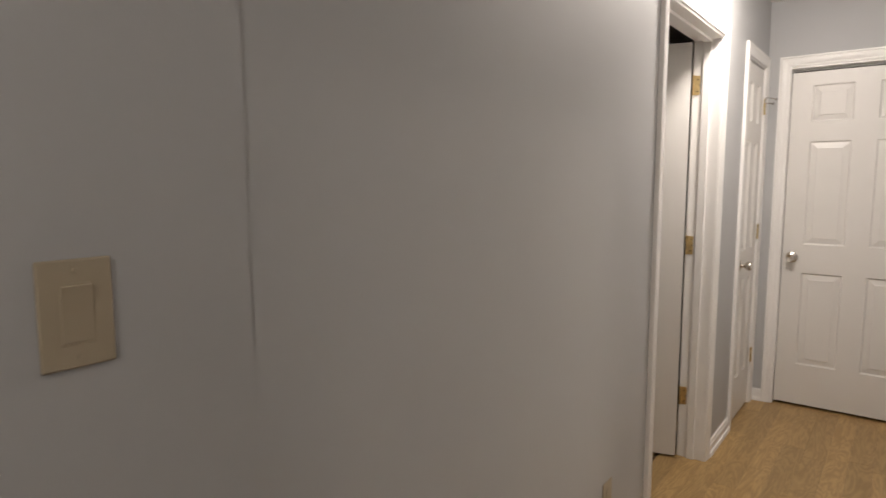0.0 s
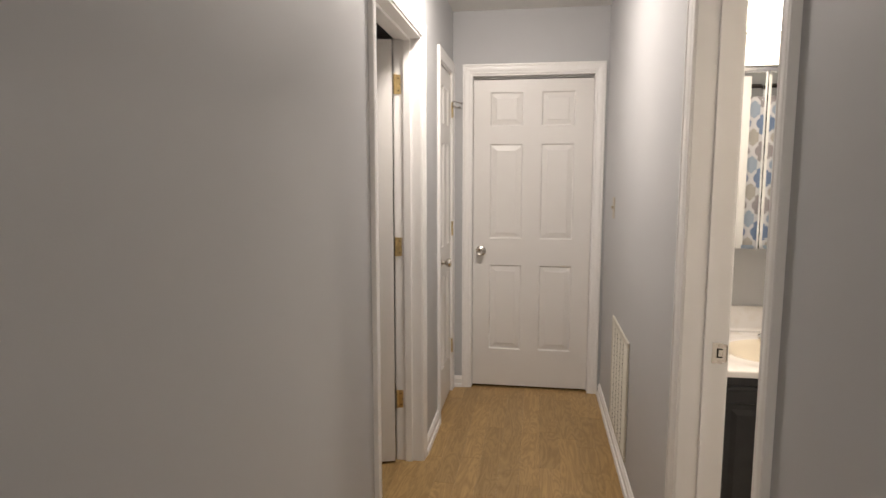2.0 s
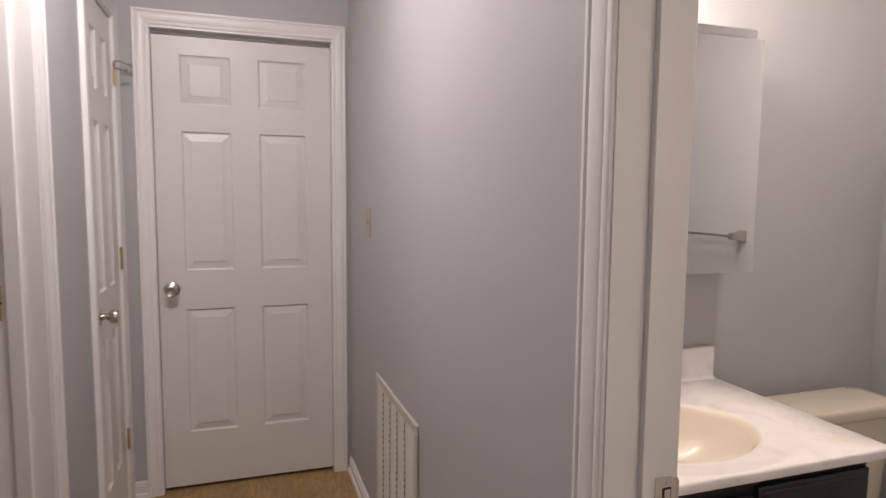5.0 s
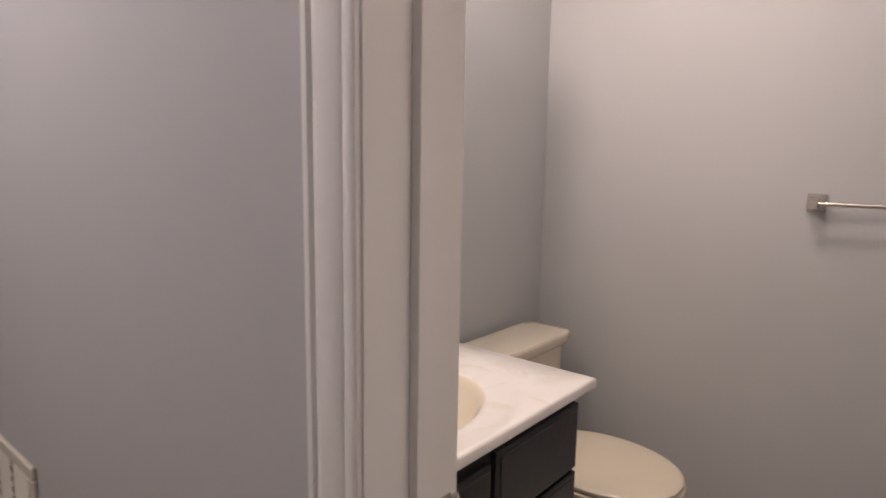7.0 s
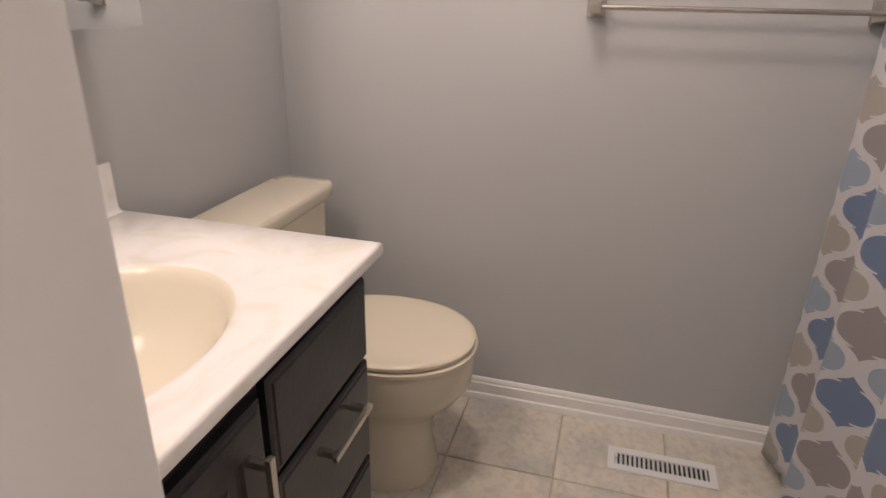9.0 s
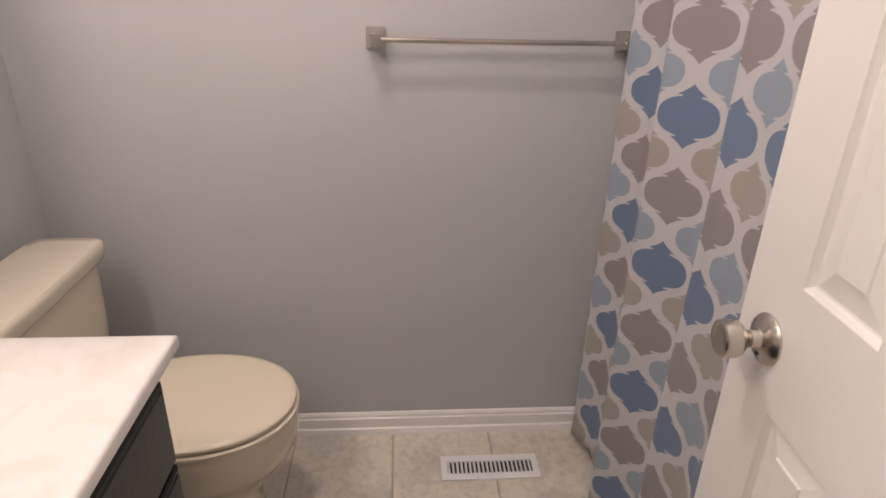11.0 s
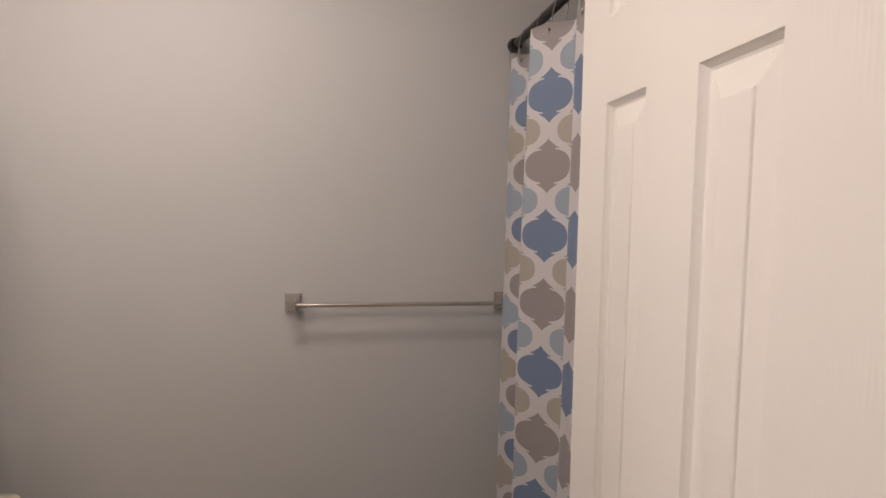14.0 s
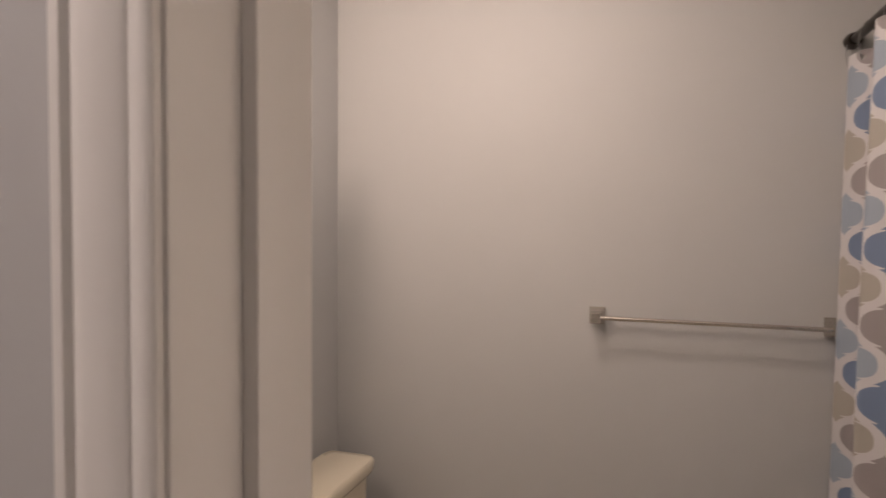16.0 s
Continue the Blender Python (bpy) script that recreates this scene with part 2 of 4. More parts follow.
BRASS = material("aged_brass", (0.66, 0.50, 0.24), 0.36, 1.0, tint=(0.40, 0.29, 0.14), scale=40, amount=0.8)
BRONZE = material("dark_bronze_rod", (0.028, 0.022, 0.018), 0.34, 0.7, scale=30)
IVORY = material("almond_plastic", (0.44, 0.375, 0.275), 0.35, scale=5, amount=0.2)
CREAM = material("cream_enamel", (0.62, 0.585, 0.50), 0.42, scale=6, amount=0.3)
WHITE_METAL = material("white_enamel_metal", (0.80, 0.80, 0.80), 0.35, scale=8, amount=0.3)
DARK = material("dark_cavity", (0.03, 0.028, 0.026), 0.9)
RUBBER = material("grey_rubber", (0.25, 0.24, 0.23), 0.7)
WHITE_TUB = material("white_tub_enamel", (0.80, 0.80, 0.78), 0.15, coat=0.3)
CLOTH = curtain_cloth()
MIRROR = bpy.data.materials.new("mirror_glass")
MIRROR.use_nodes = True
_b = MIRROR.node_tree.nodes["Principled BSDF"]
_b.inputs["Base Color"].default_value, _b.inputs["Metallic"].default_value, _b.inputs["Roughness"].default_value = (0.86, 0.88, 0.88, 1), 1.0, 0.006
GLOBE = glow("lit_frosted_globe", (1.0, 0.90, 0.78), 9.0)
DOME = glow("lit_frosted_dome", (1.0, 0.90, 0.78), 5.0)


# ---- mesh helpers ----
def part(name, bm, mat, parent=None, label="", smooth=False):
    bmesh.ops.recalc_face_normals(bm, faces=bm.faces)
    me = bpy.data.meshes.new(name)
    bm.to_mesh(me)
    bm.free()
    me.materials.append(mat)
    if smooth:
        for p in me.polygons:
            p.use_smooth = True
        me.set_sharp_from_angle(angle=radians(40))
    ob = new(name, me)
    ob.parent = parent
    if label:
        ob["label"] = label
    return ob


def thing(name, label, category, group="", kind="", at=(0, 0, 0), turn=0.0):
    ob = new(name)
    ob.empty_display_size = 0.05
    ob.matrix_basis = pose(*at, 0, 0, turn)
    return tagged(ob, label, category, group, kind)


def box(bm, x0, x1, y0, y1, z0, z1, bevel=0.0, seg=2):
    got = bmesh.ops.create_cube(bm, size=1, matrix=Matrix.LocRotScale(((x0 + x1) / 2, (y0 + y1) / 2, (z0 + z1) / 2), None, (x1 - x0, y1 - y0, z1 - z0)))
    if bevel:
        edges = {e for v in got["verts"] for e in v.link_edges}
        bmesh.ops.bevel(bm, geom=list(edges), offset=bevel, segments=seg, profile=0.5, affect="EDGES")
    return bm


def boxed(*a, **k):
    return box(bmesh.new(), *a, **k)


def lathe(bm, profile, m=Matrix(), seg=28):
    """Turns (radius, height) points about z."""
    rings = []
    for r, z in profile:
        rings.append([bm.verts.new(m @ Vector((r * math.cos(2 * math.pi * i / seg), r * math.sin(2 * math.pi * i / seg), z))) for i in range(seg)])
    for a, b in zip(rings, rings[1:]):
        for i in range(seg):
            j = (i + 1) % seg
            bm.faces.new((a[i], a[j], b[j], b[i]))
    bm.faces.new(rings[0])
    bm.faces.new(rings[-1])
    return bm


def tube(bm, points, r, seg=12):
    """A round bar along points."""
    pts, rings = [Vector(p) for p in points], []
    for i, p in enumerate(pts):
        way = (pts[min(i + 1, len(pts) - 1)] - pts[max(i - 1, 0)]).normalized()
        side = way.cross(Vector((0, 0, 1)) if abs(way.z) < 0.9 else Vector((1, 0, 0))).normalized()
        up = side.cross(way)
        rad = r[i] if isinstance(r, (list, tuple)) else r
        rings.append([bm.verts.new(p + rad * (math.cos(2 * math.pi * k / seg) * side + math.sin(2 * math.pi * k / seg) * up)) for k in range(seg)])
    for a, b in zip(rings, rings[1:]):
        for k in range(seg):
            j = (k + 1) % seg
            bm.faces.new((a[k], a[j], b[j], b[k]))
    bm.faces.new(rings[0])
    bm.faces.new(rings[-1])
    return bm


def loft(bm, rings):
    """Skin between closed rings of equal count, capped."""
    vs = [[bm.verts.new(p) for p in ring] for ring in rings]
    k = len(vs[0])
    for a, b in zip(vs, vs[1:]):
        for i in range(k):
            j = (i + 1) % k
            bm.faces.new((a[i], a[j], b[j], b[i]))
    bm.faces.new(vs[0])
    bm.faces.new(vs[-1])
    return bm


def wall(name, axis, lo, hi, u0, u1, openings, mat, label, z0=0.0, z1=CEIL):
    """A wall with thickness from lo to hi on its axis, running u0 to u1, with openings (ua, ub, za, zb) through it."""
    us = sorted({u0, u1, *[o[0] for o in openings], *[o[1] for o in openings]})
    zs = sorted({z0, z1, *[o[2] for o in openings], *[o[3] for o in openings]})
    us, zs = [u for u in us if u0 <= u <= u1], [z for z in zs if z0 <= z <= z1]
    full = {}
    for i in range(len(us) - 1):
        for j in range(len(zs) - 1):
            uc, zc = (us[i] + us[i + 1]) / 2, (zs[j] + zs[j + 1]) / 2
            full[i, j] = not any(o[0] < uc < o[1] and o[2] < zc < o[3] for o in openings)
    bm, made = bmesh.new(), {}

    def v(d, u, z):
        key = (d, u, z)
        if key not in made:
            made[key] = bm.verts.new((d, u, z) if axis == "x" else (u, d, z))
        return made[key]

    for (i, j), solid in full.items():
        if not solid:
            continue
        a, b, c, d = us[i], us[i + 1], zs[j], zs[j + 1]
        for s in (lo, hi):
            bm.faces.new([v(s, a, c), v(s, b, c), v(s, b, d), v(s, a, d)])
        for di, dj, e in ((-1, 0, ((a, c), (a, d))), (1, 0, ((b, c), (b, d))), (0, -1, ((a, c), (b, c))), (0, 1, ((a, d), (b, d)))):
            if not full.get((i + di, j + dj), False):
                (p, q), (r, t) = e
                bm.faces.new([v(lo, p, q), v(lo, r, t), v(hi, r, t), v(hi, p, q)])
    return tagged(part(name, bm, mat), label, "wall", kind="structure")


CASING = [(0.0, 0.0), (0.0, 0.0085), (0.003, 0.0110), (0.011, 0.0115), (0.0145, 0.0100), (0.018, 0.0125), (0.040, 0.0155), (0.046, 0.0150), (0.049, 0.0135), (0.053, 0.0170), (0.060, 0.0170), (0.062, 0.0150), (0.062, 0.0)]


def casing(parent, axis, face, out, a, b, top, mat=TRIM):
    """Mitred moulding round an opening a..b and up to top, on the plane face, standing out in direction out."""
    def place(u, z, d):
        return (face + out * d, u, z) if axis == "x" else (u, face + out * d, z)

    for name, path in (("casing_leg", ((a, 0.0, -1, 0), (a, top, -1, 1))), ("casing_head", ((a, top, -1, 1), (b, top, 1, 1))), ("casing_leg", ((b, top, 1, 1), (b, 0.0, 1, 0)))):
        rings = [[place(u + su * w, z + sz * w, d) for w, d in CASING] for u, z, su, sz in path]
        part(name, loft(bmesh.new(), rings), mat, parent, smooth=True)


BASE = [(0.0, 0.0), (0.0, 0.075), (0.003, 0.075), (0.006, 0.072), (0.0085, 0.066), (0.0095, 0.062), (0.0085, 0.0595), (0.0125, 0.056), (0.0125, 0.0235), (0.0180, 0.0205), (0.0205, 0.012), (0.021, 0.0)]


def baseboard(axis, face, out, a, b, label="white painted baseboard with rounded shoe moulding"):
    bm = bmesh.new()
    rings = [[(face + out * d, u, z) if axis == "x" else (u, face + out * d, z) for d, z in BASE] for u in (a, b)]
    loft(bm, rings)
    return tagged(part("baseboard", bm, TRIM, smooth=True), label, "baseboard", kind="structure")


# ---- doors ----
PANEL_ROWS = [(0.25, 0.82), (0.990, 1.604), (1.714, 1.93)]


def door_leaf(w, h=2.03, t=0.035, foot=0.012, stile=0.112, mullion=0.112, shift=0.0):
    """A six-panel moulded leaf: x from 0 (hinge) to w, thickness in y from 0 to t, both faces moulded."""
    pw = (w - 2 * stile - mullion) / 2
    cols = [(stile + shift, stile + pw + shift), (stile + pw + mullion + shift, w - stile + shift)]
    xs = sorted({0.0, w, *[c for p in cols for c in p]})
    zs = sorted({foot, h, *[z for p in PANEL_ROWS for z in p]})
    bm = bmesh.new()
    for y, s in ((0.0, 1), (t, -1)):
        grid = {(i, j): bm.verts.new((x, y, z)) for i, x in enumerate(xs) for j, z in enumerate(zs)}
        for i in range(len(xs) - 1):
            for j in range(len(zs) - 1):
                panel = any(abs(xs[i] - c[0]) < 1e-6 for c in cols) and any(abs(zs[j] - r[0]) < 1e-6 for r in PANEL_ROWS)
                corner = [grid[i, j], grid[i + 1, j], grid[i + 1, j + 1], grid[i, j + 1]]
                if not panel:
                    bm.faces.new(corner)
                    continue
                x0, x1, z0, z1 = xs[i], xs[i + 1], zs[j], zs[j + 1]
                last = corner
                for inset, depth in ((0.002, 0.0), (0.004, 0.0035), (0.008, 0.0085), (0.011, 0.0092), (0.039, 0.0034), (0.0405, 0.0012), (0.043, 0.0006)):
                    ring = [bm.verts.new((x, y + s * depth, z)) for x, z in ((x0 + inset, z0 + inset), (x1 - inset, z0 + inset), (x1 - inset, z1 - inset), (x0 + inset, z1 - inset))]
                    for k in range(4):
                        bm.faces.new((last[k], last[(k + 1) % 4], ring[(k + 1) % 4], ring[k]))
                    last = ring
                bm.faces.new(last)
    for x in (0.0, w):
        bm.faces.new([bm.verts.new(p) for p in ((x, 0, foot), (x, t, foot), (x, t, h), (x, 0, h))])
    for z in (foot, h):
        bm.faces.new([bm.verts.new(p) for p in ((0, 0, z), (w, 0, z), (w, t, z), (0, t, z))])
    bmesh.ops.remove_doubles(bm, verts=bm.verts, dist=1e-5)
    return bm


KNOB = [(0.0005, 0.0), (0.033, 0.0), (0.0335, 0.003), (0.030, 0.007), (0.018, 0.0095), (0.0125, 0.013), (0.0105, 0.022), (0.0120, 0.029), (0.0165, 0.033), (0.0225, 0.038), (0.0248, 0.045), (0.0250, 0.054), (0.0236, 0.0605), (0.0205, 0.062), (0.0185, 0.0608), (0.0005, 0.0606)]


def knob(parent, place, way, lock=False):
    """A nickel knob with its rose, standing out along way (+1 or -1 on the leaf's y)."""
    m = pose(*place, -90 * way, 0, 0)
    k = part("door_knob", lathe(bmesh.new(), KNOB, m, 32), NICKEL, parent, "brushed nickel round door knob", True)
    if lock:
        part("lock_button", lathe(bmesh.new(), [(0.0005, 0.0), (0.004, 0.0), (0.004, 0.002), (0.0005, 0.0025)], m @ pose(0, 0.02, 0.0075), 12), DARK, k)
    return k


def hinge(parent, place, turn=0.0, leaf=0.034, other=True):
    """Brass butt hinge with rounded leaf corners: knuckle at place, leaves along +x and -x of the turned frame."""
    m = pose(*place, 0, 0, turn)
    bm = bmesh.new()
    h = 0.089
    for s in ((1, -1) if other else (1,)):
        pts = [(0.0, -h / 2)]
        for cx, cz, a0 in ((leaf - 0.012, -h / 2 + 0.012, -90), (leaf - 0.012, h / 2 - 0.012, 0)):
            pts += [(cx + 0.012 * math.cos(radians(a0 + k * 18)), cz + 0.012 * math.sin(radians(a0 + k * 18))) for k in range(6)]
        pts.append((0.0, h / 2))
        loft(bm, [[m @ Vector((s * x, y, z)) for x, z in pts] for y in (0.0, 0.0022)])
    hg = part("hinge", bm, BRASS, parent, "aged brass butt hinge")
    bm = bmesh.new()
    for k in range(5):
        z = -h / 2 + k * h / 5
        lathe(bm, [(0.0048, z + 0.0005), (0.0055, z + 0.001), (0.0055, z + h / 5 - 0.001), (0.0048, z + h / 5 - 0.0005)], m @ pose(0, -0.004, 0), 14)
    lathe(bm, [(0.0005, h / 2 + 0.004), (0.004, h / 2 + 0.003), (0.006, h / 2), (0.0005, h / 2)], m @ pose(0, -0.004, 0), 14)
    part("knuckle", bm, BRASS, hg, smooth=True)
    bm = bmesh.new()
    for z in (-0.028, 0.0, 0.028):
        lathe(bm, [(0.0035, 0.0), (0.0035, 0.0008), (0.0005, 0.001)], m @ pose(leaf * (0.5 if z else 0.72), -0.0002, z, 90), 10)
    part("screws", bm, BRONZE, hg)
    return hg


def frame_set(name, label, axis, w0, w1, a, b, top, stop_at, stop_w, sides, stop_t=0.012):
    """Jambs, stops and casings in an opening a..b of a wall from w0 to w1. sides: the faces that carry casing, with the outward sign."""
    f = thing(name, label, "door frame", kind="structure")

    def bx(u0, u1, d0, d1, z0, z1, bev=0.0012):
        return boxed(d0, d1, u0, u1, z0, z1, bevel=bev) if axis == "x" else boxed(u0, u1, d0, d1, z0, z1, bevel=bev)

    t = 0.019
    lo, hi = w0 - 0.003, w1 + 0.003
    part("jamb", bx(a - t, a, lo, hi, 0, top), TRIM, f)
    part("jamb", bx(b, b + t, lo, hi, 0, top), TRIM, f)
    part("head_jamb", bx(a - t, b + t, lo, hi, top, top + t), TRIM, f)
    s0, s1 = stop_at, stop_at + stop_w
    part("door_stop", bx(a, a + stop_t, s0, s1, 0, top - stop_t), TRIM, f)
    part("door_stop", bx(b - stop_t, b, s0, s1, 0, top - stop_t), TRIM, f)
    part("door_stop", bx(a, b, s0, s1, top - stop_t, top), TRIM, f)
    for face, out in sides:
        casing(f, axis, face, out, a - 0.003, b + 0.003, top + 0.010)
    return f


# ---- structure: hall, bathroom, side room ----
L_OPEN = (2.300, 3.113)      # doorway on the left wall
C_OPEN = (3.664, 4.131)      # closet door on the left wall
B_OPEN = (1.457, 2.078)       # bathroom doorway on the right wall
E_OPEN = (-0.551, 0.206)     # door on the end wall
LW2, RW2, EW2 = LW - 0.12, BX0, EW + 0.12
GAP = 0.02


def hole(o, top=2.04):
    return (o[0] - GAP, o[1] + GAP, 0.0, top + GAP)


wall("wall_west", "x", LW2, LW, -1.6, EW2, [hole(L_OPEN), hole(C_OPEN)], PAINT, "grey painted hallway wall with two doorways")
tagged(part("wall_west_pier", boxed(LW, LW + 0.003, -1.6, 0.542, 0, CEIL), PAINT), "grey painted wall section standing slightly proud", "wall", kind="structure")
wall("wall_east", "x", RW, RW2, -1.6, EW2, [hole(B_OPEN)], PAINT, "grey painted wall between hallway and bathroom")
wall("wall_north", "y", EW, EW2, LW, RW, [hole(E_OPEN)], PAINT, "grey painted wall at the hallway's end")
wall("wall_south", "y", -1.72, -1.6, LW2, RW2, [], PAINT, "plain grey wall closing the hallway")
wall("wall_vanity", "y", BY1, BY1 + 0.12, BX0, BX1 + 0.12, [], PAINT, "grey painted bathroom wall behind vanity and toilet")
wall("wall_towel", "x", BX1, BX1 + 0.12, BY0 - 0.12, BY1, [], PAINT, "grey painted bathroom wall with towel bar")
wall("wall_tub", "y", BY0 - 0.12, BY0, BX0, BX1, [], PAINT, "plain wall behind the bathtub")
wall("wall_room_south", "y", 1.0, 1.12, -3.4, LW2, [], PAINT, "plain wall of the dark side room")
wall("wall_room_north", "y", EW2 - 0.12, EW2, -3.4, LW2, [], PAINT, "plain wall of the dark side room")
wall("wall_room_west", "x", -3.52, -3.4, 1.0, EW2, [], PAINT, "plain wall of the dark side room")
wall("wall_behind_end_door", "y", EW2 + 0.5, EW2 + 0.6, LW2, RW2, [], PAINT, "plain wall behind the closed door")
tagged(part("ceiling", boxed(-3.52, BX1 + 0.12, -1.72, EW2 + 0.6, CEIL, CEIL + 0.1), CEILING), "flat white painted ceiling", "ceiling", kind="structure")

frame_set("door_frame", "white painted door frame of an open doorway", "x", LW2, LW, *L_OPEN, 2.04, LW2 + 0.04, 0.034, [(LW, 1), (LW2, -1)])
frame_set("door_frame", "white painted frame round the narrow closet door", "x", LW2, LW, *C_OPEN, 2.04, LW - 0.075, 0.034, [(LW, 1)])
frame_set("door_frame", "white painted door frame of the bathroom doorway", "x", RW, RW2, *B_OPEN, 2.04, 0.344, 0.062, [(RW, -1), (RW2, 1)], stop_t=0.0115)
frame_set("door_frame", "white painted frame round the hallway's end door", "y", EW, EW2, *E_OPEN, 2.04, EW + 0.059, 0.03, [(EW, -1)], stop_t=0.011)

baseboard("x", LW + 0.003, 1, -1.6, 0.542)
for a, b in ((0.543, 2.234), (3.179, 3.598)):
    baseboard("x", LW, 1, a, b)
baseboard("y", EW, -1, LW, -0.617)
for a, b in ((-1.6, 1.391), (2.144, 4.206)):
    baseboard("x", RW, -1, a, b)
baseboard("x", BX1, -1, 1.37, BY1)
baseboard("y", BY1, -1, 1.15, BX1 - 0.028)


# ---- floors ----
under = tagged(part("hall_floor", boxed(-3.5, RW2 - 0.06, -1.7, EW2 + 0.5, -0.08, -0.009), UNDER), "oak laminate plank floor of hallway and side room", "floor", kind="structure")
tiles_bed = tagged(part("bath_floor", boxed(RW2 - 0.06, BX1 + 0.05, BY0 - 0.1, BY1 + 0.1, -0.08, -0.0035), GROUT), "beige clouded ceramic tile floor with tan grout", "floor", kind="structure")
PLANK_W = 0.0975


def plank_mesh(length):
    bm = boxed(0.0002, PLANK_W - 0.0002, 0.0002, length - 0.0002, -0.009, 0.0, bevel=0.0004, seg=1)
    me = bpy.data.meshes.new("plank")
    bm.to_mesh(me)
    bm.free()
    me.materials.append(WOOD)
    return me


def lay_planks():
    rng = random.Random(5)
    meshes = {k: plank_mesh(k) for k in (0.28, 0.42, 0.58, 0.74, 0.9)}
    n = 0
    while LW2 - 0.08 + n * PLANK_W < RW2 - 0.06:
        x, y = LW2 - 0.08 + n * PLANK_W, -1.7 - rng.random() * 0.6
        while y < EW2 + 0.05:
            k = rng.choice(list(meshes))
            y0, y1 = max(y, -1.70), min(y + k, EW2 + 0.05)
            if y1 - y0 > 0.03:
                ob = new("plank", meshes[k] if y1 - y0 > k - 0.001 else plank_mesh(y1 - y0))
                ob.parent, ob.location = under, (x, y0, 0)
            y += k
        n += 1
    bm = bmesh.new()
    for i in range(26):
        for j in range(5):
            box(bm, -3.5 + i * 0.1, -3.402 + i * 0.1, 1.0 + j * 0.7, 1.698 + j * 0.7, -0.009, 0.0)
    part("planks_far", bm, WOOD, under)["kind"] = "stuff"


lay_planks()


def lay_tiles():
    size, joint = 0.2995, 0.0055
    bm = boxed(-size / 2 + joint / 2, size / 2 - joint / 2, -size / 2 + joint / 2, size / 2 - joint / 2, -0.008, 0.0, bevel=0.0022, seg=2)
    me = bpy.data.meshes.new("tile")
    bm.to_mesh(me)
    bm.free()
    me.materials.append(TILE)
    rng = random.Random(3)
    for i in range(-4, 2):
        for j in range(-4, 4):
            x, y = 1.576 + (i + 0.5) * size, 1.955 + (j + 0.5) * size
            if x < RW2 - 0.06 - 0.14 or y < 0.5 or y > 3.0 or x > 2.02:
                continue
            ob = new("tile", me)
            ob.parent, ob.matrix_basis = tiles_bed, pose(x, y, rng.uniform(-0.0004, 0.0004), rng.uniform(-0.06, 0.06), rng.uniform(-0.06, 0.06), rng.choice((0, 90, 180, 270)))


lay_tiles()
tagged(part("threshold", boxed(RW2 - 0.085, RW2 - 0.035, B_OPEN[0], B_OPEN[1], -0.005, 0.007, bevel=0.004), NICKEL), "metal threshold strip under the bathroom door", "threshold", kind="structure")

# ---- doors hung in the frames ----
end_door = thing("door_1", "closed white six-panel door with nickel knob at hallway end", "door")
end_door.matrix_basis = pose(E_OPEN[1] - 0.002, EW + 0.057, 0.013, 0, 0, 180)
part("leaf", door_leaf(0.752, h=2.005, foot=0.003, stile=0.108, mullion=0.114, shift=0.002), DOOR, end_door)
knob(end_door, (0.700, 0.035, 0.911), 1)

closet = thing("door_2", "closed narrow white panel door of hall closet", "door")
closet.matrix_basis = pose(LW - 0.037, C_OPEN[1] - 0.002, 0, 0, 0, -90)
part("leaf", door_leaf(0.466, stile=0.095, mullion=0.085), DOOR, closet)
knob(closet, (0.466 - 0.055, 0.035, 0.915), 1)
for z in (0.31, 1.078, 1.82):
    hinge(closet, (0.0, 0.042, z), 180, 0.016, False)
hs = part("hinge_pin_stop", tube(bmesh.new(), [(0.0, 0.045, 1.872), (-0.012, 0.062, 1.876), (-0.028, 0.098, 1.866)], 0.0035), NICKEL, closet, "hinge-pin door stop with rubber tips", True)
part("stop_arm", tube(bmesh.new(), [(0.0, 0.045, 1.866), (0.018, 0.052, 1.842), (-0.002, 0.085, 1.838)], 0.004), NICKEL, hs, smooth=True)
part("rubber_tip", lathe(bmesh.new(), [(0.0005, -0.006), (0.007, -0.006), (0.008, 0.004), (0.0005, 0.006)], pose(-0.030, 0.102, 1.865, 60, 0, 15), 14), RUBBER, hs, smooth=True)
part("rubber_tip", lathe(bmesh.new(), [(0.0005, -0.006), (0.008, -0.006), (0.008, 0.006), (0.0005, 0.006)], pose(-0.004, 0.09, 1.838, 60, 0, 15), 14), RUBBER, hs, smooth=True)

room_door = thing("door_3", "white six-panel door standing open into dark room", "door")
room_door.matrix_basis = pose(LW2 - 0.008, L_OPEN[1] - 0.004, 0, 0, 0, -163)
leaf = part("leaf", door_leaf(0.800), DOOR, room_door)
leaf.location = (0.007, 0, 0)
knob(room_door, (0.808 - 0.062, 0.035, 0.915), 1)
for z in (0.318, 1.075, 1.835):
    hinge(room_door, (-0.006, 0.0065, z), 180, 0.036, False)

bath_door = thing("door_4", "white six-panel bathroom door standing wide open", "door")
bath_door.matrix_basis = pose(0.430, 1.4645, 0.008, 0, 0, -3.0)
part("leaf", door_leaf(0.602, h=2.022, foot=0.012, stile=0.1125, mullion=0.115, shift=0.007), DOOR, bath_door)
knob(bath_door, (0.532, 0.035, 0.902), 1, True)
knob(bath_door, (0.532, 0.0, 0.902), -1)
part("latch_plate", boxed(0.602, 0.6035, 0.006, 0.029, 0.884, 0.941, bevel=0.0005), NICKEL, bath_door)
for z in (0.26, 1.04, 1.80):
    hinge(bath_door, (-0.009, -0.001, z), 0, 0.03, True)

